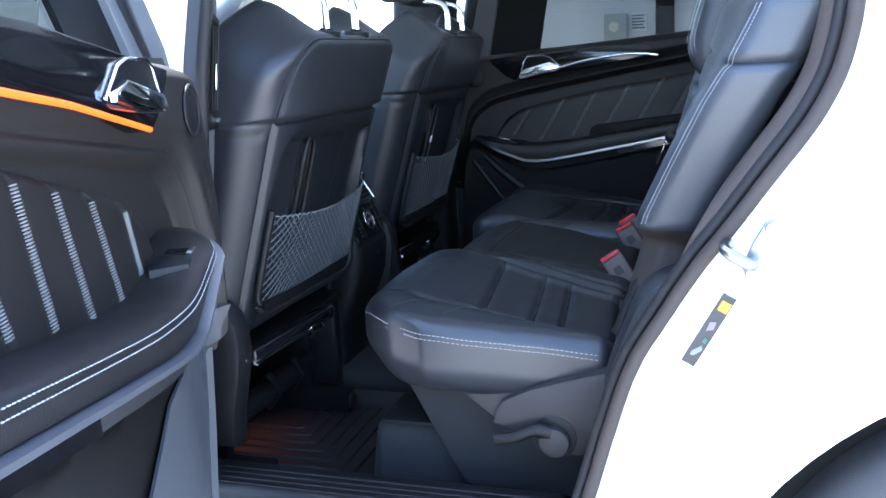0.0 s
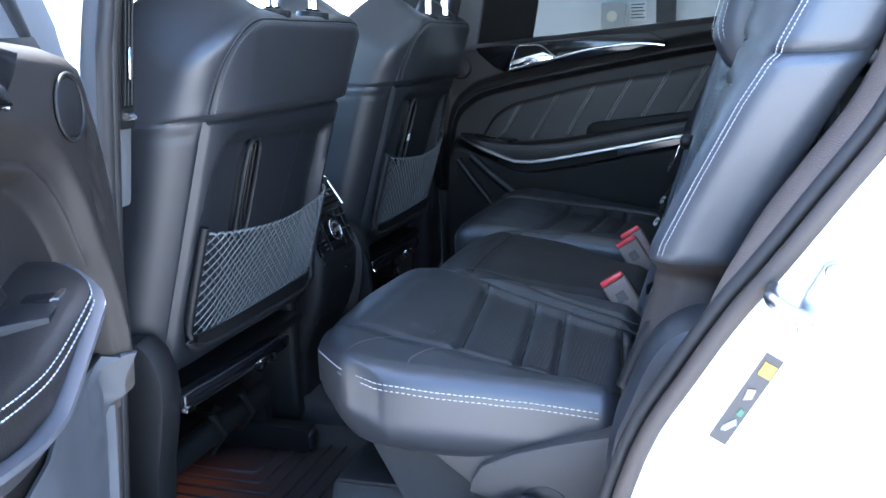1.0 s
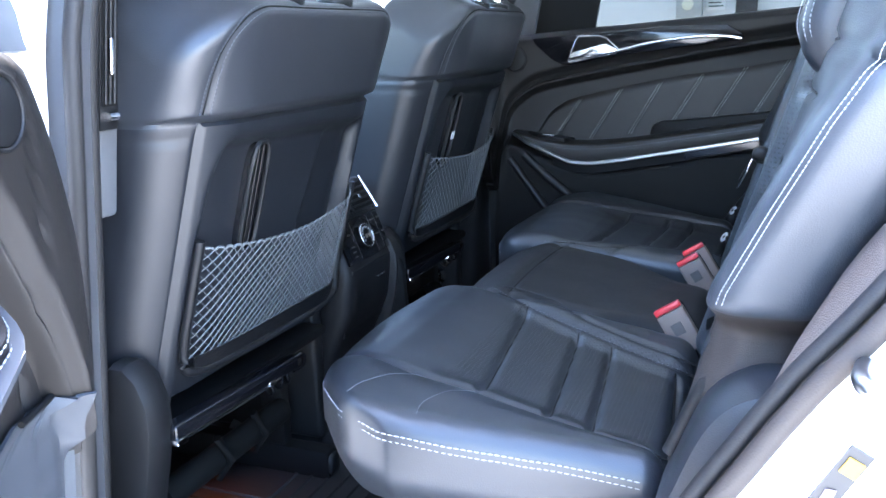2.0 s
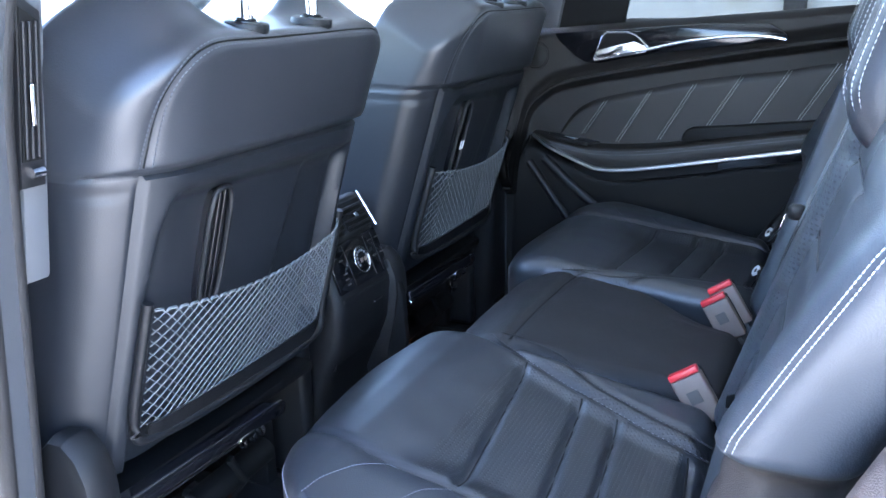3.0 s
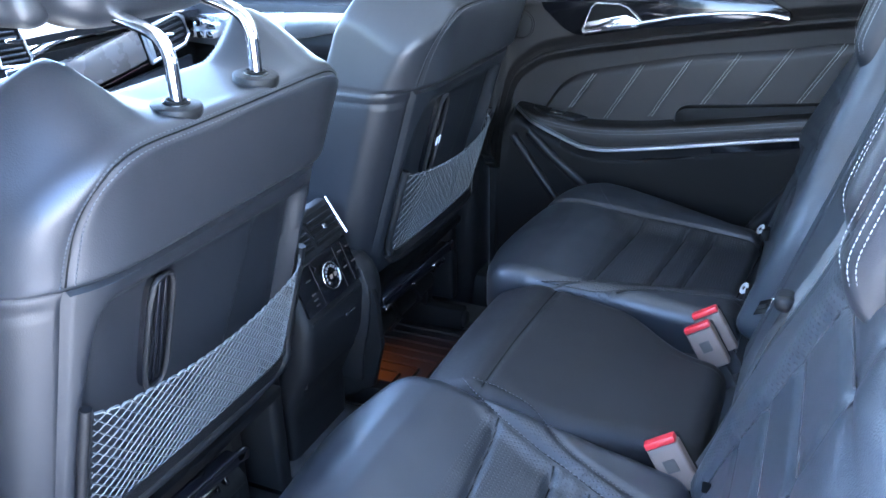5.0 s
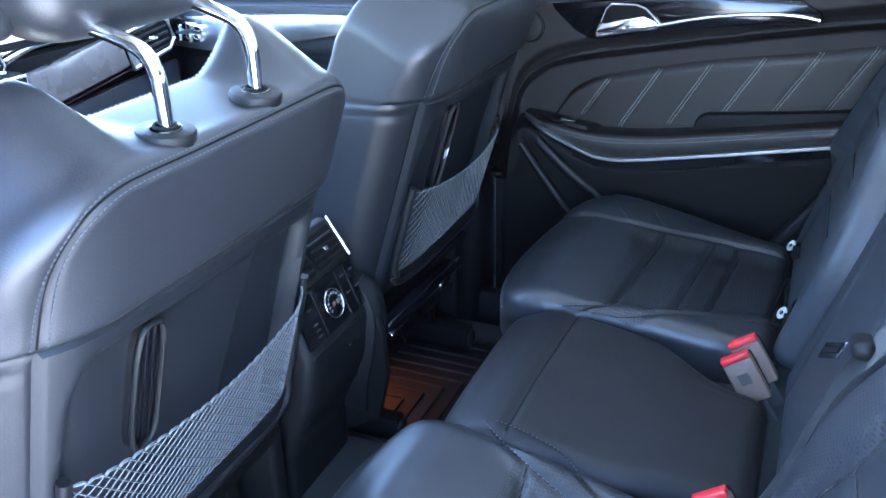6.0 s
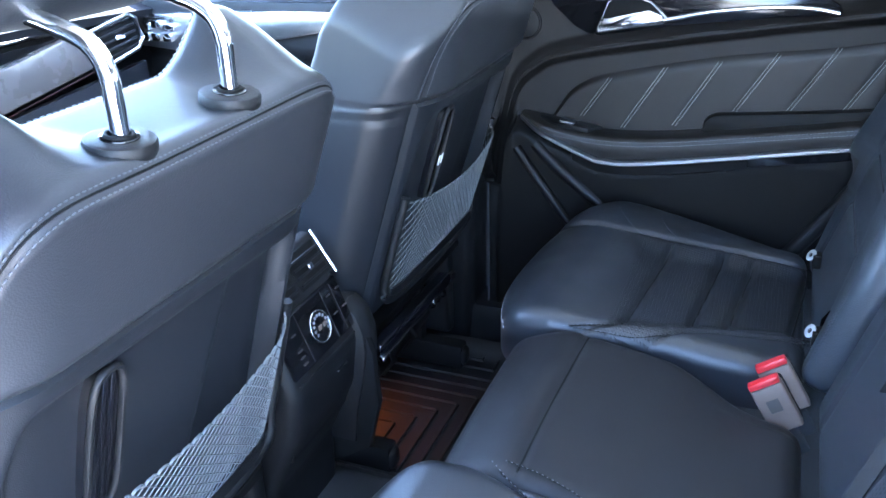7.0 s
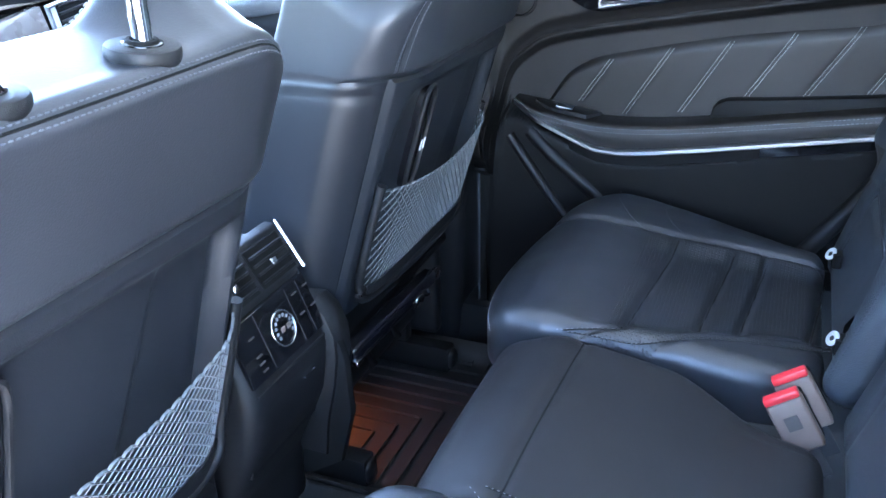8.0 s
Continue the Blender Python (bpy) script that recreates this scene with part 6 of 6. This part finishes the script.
for yb in (-0.04, 0.04, 0.07):
    q0, q1 = con_face(yb, 0.966, 0.0045), con_face(yb, 1.042, 0.0045)
    part("panel_joint", tube([q0, q1], 0.0007, 5), GRAINED, pan)
vt = part("vent_frame", plate([(-0.10, 1.052), (0.10, 1.052), (0.10, 1.115), (-0.10, 1.115)], lambda a, b, d: con_face(a, b, 0.006 - d), 0.02, 0.004), PLASTIC, con, "rear air vent frame")
for sy in (-1, 1):
    ins = part("vent_opening", plate([(sy * 0.005 if sy > 0 else -0.09, 1.058), (0.09 if sy > 0 else -0.005, 1.058), (0.09 if sy > 0 else -0.005, 1.108), (sy * 0.005 if sy > 0 else -0.09, 1.108)], lambda a, b, d: con_face(a, b, 0.0075 - d), 0.004), DARK, vt)
    for k in range(4):
        b = 1.066 + 0.011 * k
        part("vent_slat", tube([con_face(sy * 0.008, b, 0.010), con_face(sy * 0.088, b, 0.010)], 0.0024, 6), PLASTIC, ins)
    part("vent_tab", box(-0.006 + sy * 0.047, 0.006 + sy * 0.047, -0.001, 0.001, -0.004, 0.004, 0.0005, 1, lambda x, y, z: con_face(x, 1.083 + z, 0.014 + y)), CHROME, ins)
part("bright_edge", tube([con_face(0.104, 1.05, 0.007), con_face(0.104, 1.118, 0.007)], 0.0028, 6), CHROME, con, "bright edge strip")
part("lower_flap", plate([(-0.09, 0.80), (0.09, 0.80), (0.09, 0.95), (-0.09, 0.95)], lambda a, b, d: con_face(a, b, 0.003 - d), 0.01, 0.003), PLASTIC, con, "black lower flap")
part("flap_mark", box(-0.806, -0.8025, 0.02, 0.05, 0.912, 0.9145, 0), SATIN, con)

# ---- vent on the door pillar ----
pv = thing("pillar_vent", (-0.79, -0.728, 1.40), "black air vent with a chrome thumbwheel on the door pillar", "air vent")


def pv_place(a, b, d):
    """a across the car, b height, d towards the rear seats"""
    return Vector((-0.788 + d + 0.11 * (b - 1.35), -0.766 + 0.85 * (a + 0.012) + 0.12 * max(0, b - 1.42), b))


part("frame", plate([(-0.012, 1.315), (0.026, 1.315), (0.026, 1.50), (-0.012, 1.52)], lambda a, b, d: pv_place(a, b, 0.012 - d), 0.02, 0.003), PLASTIC, pv, "black vent frame")
part("housing", box(-0.93, -0.792, -0.757, -0.722, 1.20, 1.62, 0.006, 2, lambda x, y, z: (x + 0.11 * (z - 1.35), y + 0.12 * max(0, z - 1.42), z)), PILLAR, pv, "grey vent housing")
part("opening", plate([(-0.008, 1.345), (0.021, 1.345), (0.021, 1.49), (-0.008, 1.505)], lambda a, b, d: pv_place(a, b, 0.0135 - d), 0.004), DARK, pv)
for a in (-0.003, 0.006, 0.015):
    part("slat", tube([pv_place(a, 1.348, 0.015), pv_place(a, 1.49, 0.015)], 0.0018, 6), PLASTIC, pv)
part("thumb_tab", box(-0.003, 0.003, -0.002, 0.002, -0.022, 0.022, 0.001, 1, lambda x, y, z: pv_place(0.008 + x, 1.405 + z, 0.018 + y)), CHROME, pv, "bright thumb tab")
part("wheel", tube([pv_place(0.002, 1.332, 0.014), pv_place(0.020, 1.332, 0.014)], 0.006, 10), CHROME, pv, "chrome thumbwheel")

# ---- dashboard ----
dash = thing("dashboard", (-1.75, 0.0, 0.8), "black leather dashboard with vents, radio panel and gloss trim", "dashboard")
DX = -1.69
part("top_pad", sheet(lambda u, v: (-2.20 + 0.53 * u, v * 0.78, 1.30 + 0.11 * math.sin(math.pi * (0.12 + 0.62 * u)) - 0.05 * max(0, u - 0.8) - 0.03 * v * v), span(0, 1, 30), span(-1, 1, 24), 0.02), DASH_TOP, dash, "black leather dashboard top")
part("face", sheet(lambda u, v: (DX - 0.02 - 0.06 * math.sin(math.pi * u), v * 0.78, 0.75 + 0.58 * u), span(0, 1, 12), span(-1, 1, 12), 0.02), PLASTIC, dash)


def df(a, b, d=0.0):
    """a across the car, b height, d out towards the cabin"""
    return Vector((DX + d - 0.12 * max(0, b - 1.2), a, b))


cs = part("centre_panel", plate([(-0.22, 1.14), (0.215, 1.14), (0.205, 1.30), (0.165, 1.315), (0.155, 1.40), (0.13, 1.425), (-0.13, 1.425), (-0.155, 1.40), (-0.17, 1.315), (-0.21, 1.30)], lambda a, b, d: df(a, b, 0.03 - d), 0.08, 0.008), PLASTIC, dash, "black centre stack")
part("screen", plate([(-0.09, 1.325), (0.062, 1.325), (0.062, 1.415), (-0.09, 1.415)], lambda a, b, d: df(a, b, 0.036 - d), 0.01, 0.002), GLOSS, cs, "dark glossy screen")
vr = [(0.075, 1.322), (0.155, 1.312), (0.160, 1.325), (0.145, 1.395), (0.12, 1.418), (0.078, 1.416)]
vf = part("air_vent", plate(vr, lambda a, b, d: df(a, b, 0.034 - d), 0.01, 0.001), DARK, cs)
part("vent_rim", tube([df(a, b, 0.036) for a, b in vr + vr[:1]], 0.004, 6), SATIN, vf, "satin vent rim")
for k in range(7):
    b = 1.330 + 0.0125 * k
    part("vent_slat", tube([df(0.080, b, 0.036), df(0.150 - 0.0035 * k, b - 0.003, 0.036)], 0.0034, 6), PLASTIC, vf)
part("vent_tab", box(-0.015, 0.015, -0.003, 0.003, -0.005, 0.005, 0.002, 1, lambda x, y, z: df(0.115 + x, 1.372 + z, 0.042 + y)), CHROME, vf)
rd = part("radio_panel", plate([(-0.16, 1.15), (0.20, 1.15), (0.196, 1.292), (-0.16, 1.292)], lambda a, b, d: df(a, b, 0.036 - d), 0.01, 0.002), GLOSS, cs, "glossy radio panel")
part("panel_rim", tube([df(-0.16, 1.296, 0.037), df(0.198, 1.296, 0.037), df(0.206, 1.15, 0.037)], 0.0045, 6), SATIN, rd)
part("hinge_bar", box(-0.01, 0.055, -0.004, 0.004, -0.008, 0.008, 0.002, 1, lambda x, y, z: df(0.09 + x, 1.306 + z, 0.036 + y)), CHROME, cs)
part("knob", disc(df(0.09, 1.225, 0.05), (1, 0, 0), 0.022, 0.02), PLASTIC, rd)
part("knob_ring", ring(df(0.09, 1.225, 0.05), (1, 0, 0), 0.021, 0.003), CHROME, rd, "chrome knob ring")
for k in range(3):
    part("key_line", tube([df(0.125, 1.250 - 0.022 * k, 0.038), df(0.165, 1.254 - 0.022 * k, 0.038)], 0.0016, 5), SATIN, rd)
for k in range(6):
    part("key", box(-0.013, 0.013, -0.003, 0.003, -0.008, 0.008, 0.002, 1, lambda x, y, z: df(0.01 + 0.032 * k + x, 1.162 + z, 0.038 + y)), GRAINED, rd)
ts = [(0.205, 1.205), (0.48, 1.240), (0.52, 1.248), (0.505, 1.330), (0.42, 1.318), (0.30, 1.300), (0.215, 1.290)]
part("trim_blade", plate(ts, lambda a, b, d: df(a, b, 0.028 - d), 0.03, 0.006), WOODTRIM, dash, "grey gloss dashboard trim")
part("bright_line", tube(smooth_path([df(0.17, 1.330, 0.02), df(0.26, 1.350, 0.02), df(0.40, 1.372, 0.02)], 5), 0.012, 8, flat=0.8), SATIN, dash, "satin trim line")
vp = [(0.525, 1.238), (0.665, 1.262), (0.690, 1.285), (0.680, 1.332), (0.655, 1.345), (0.515, 1.325)]
pvn = part("air_vent", plate(vp, lambda a, b, d: df(a, b, 0.030 - d), 0.02, 0.001), DARK, dash)
part("vent_rim", tube([df(a, b, 0.032) for a, b in vp + vp[:1]], 0.0055, 8), SATIN, pvn, "satin vent rim")
for k in range(5):
    part("vent_slat", tube([df(0.545, 1.254 + 0.017 * k, 0.031), df(0.672, 1.272 + 0.016 * k, 0.031)], 0.0034, 6), PLASTIC, pvn)
part("vent_side", plate([(0.529, 1.245), (0.543, 1.248), (0.535, 1.322), (0.521, 1.320)], lambda a, b, d: df(a, b, 0.035 - d), 0.004), SATIN, pvn)
part("vent_tab", box(-0.015, 0.015, -0.003, 0.003, -0.005, 0.005, 0.002, 1, lambda x, y, z: df(0.61 + x, 1.298 + z, 0.036 + y)), CHROME, pvn)
part("glovebox", plate([(0.22, 1.0), (0.70, 1.03), (0.70, 1.225), (0.22, 1.19)], lambda a, b, d: df(a, b, 0.018 - d), 0.02, 0.006), LEATHER, dash, "black glovebox lid")
part("glovebox_catch", box(-0.03, 0.03, -0.004, 0.004, -0.010, 0.010, 0.003, 1, lambda x, y, z: df(0.26 + x, 1.165 + z, 0.022 + y)), CHROME, dash, "chrome glovebox catch")
# dull red colour stands in for the line's faint glow; it emits nothing
part("light_line", tube([df(0.22, 1.198, 0.024), df(0.52, 1.238, 0.024)], 0.0012, 6), RED_LINE, dash, "dark red line with its faint glow put in the colour")

# amber footwell lamps under the front seats
for y in (-0.42, 0.34):
    fl = thing("footwell_lamp", (-1.04, y, 0.738), "small amber footwell lamp under the front seat", "lamp", "footwell lamps")
    part("lens", box(-1.052, -1.028, y - 0.010, y + 0.010, 0.738, 0.748, 0.002), AMBER, fl, "glowing amber lens")
    ld = bpy.data.lights.new("footwell_light", "AREA")
    ld.energy, ld.size, ld.color, ld.spread = 0.0055, 0.03, (1.0, 0.25, 0.04), radians(80)
    new("footwell_light", ld).matrix_world = look((-1.04, y, 0.734), (-0.92, y + 0.01, 0.56))
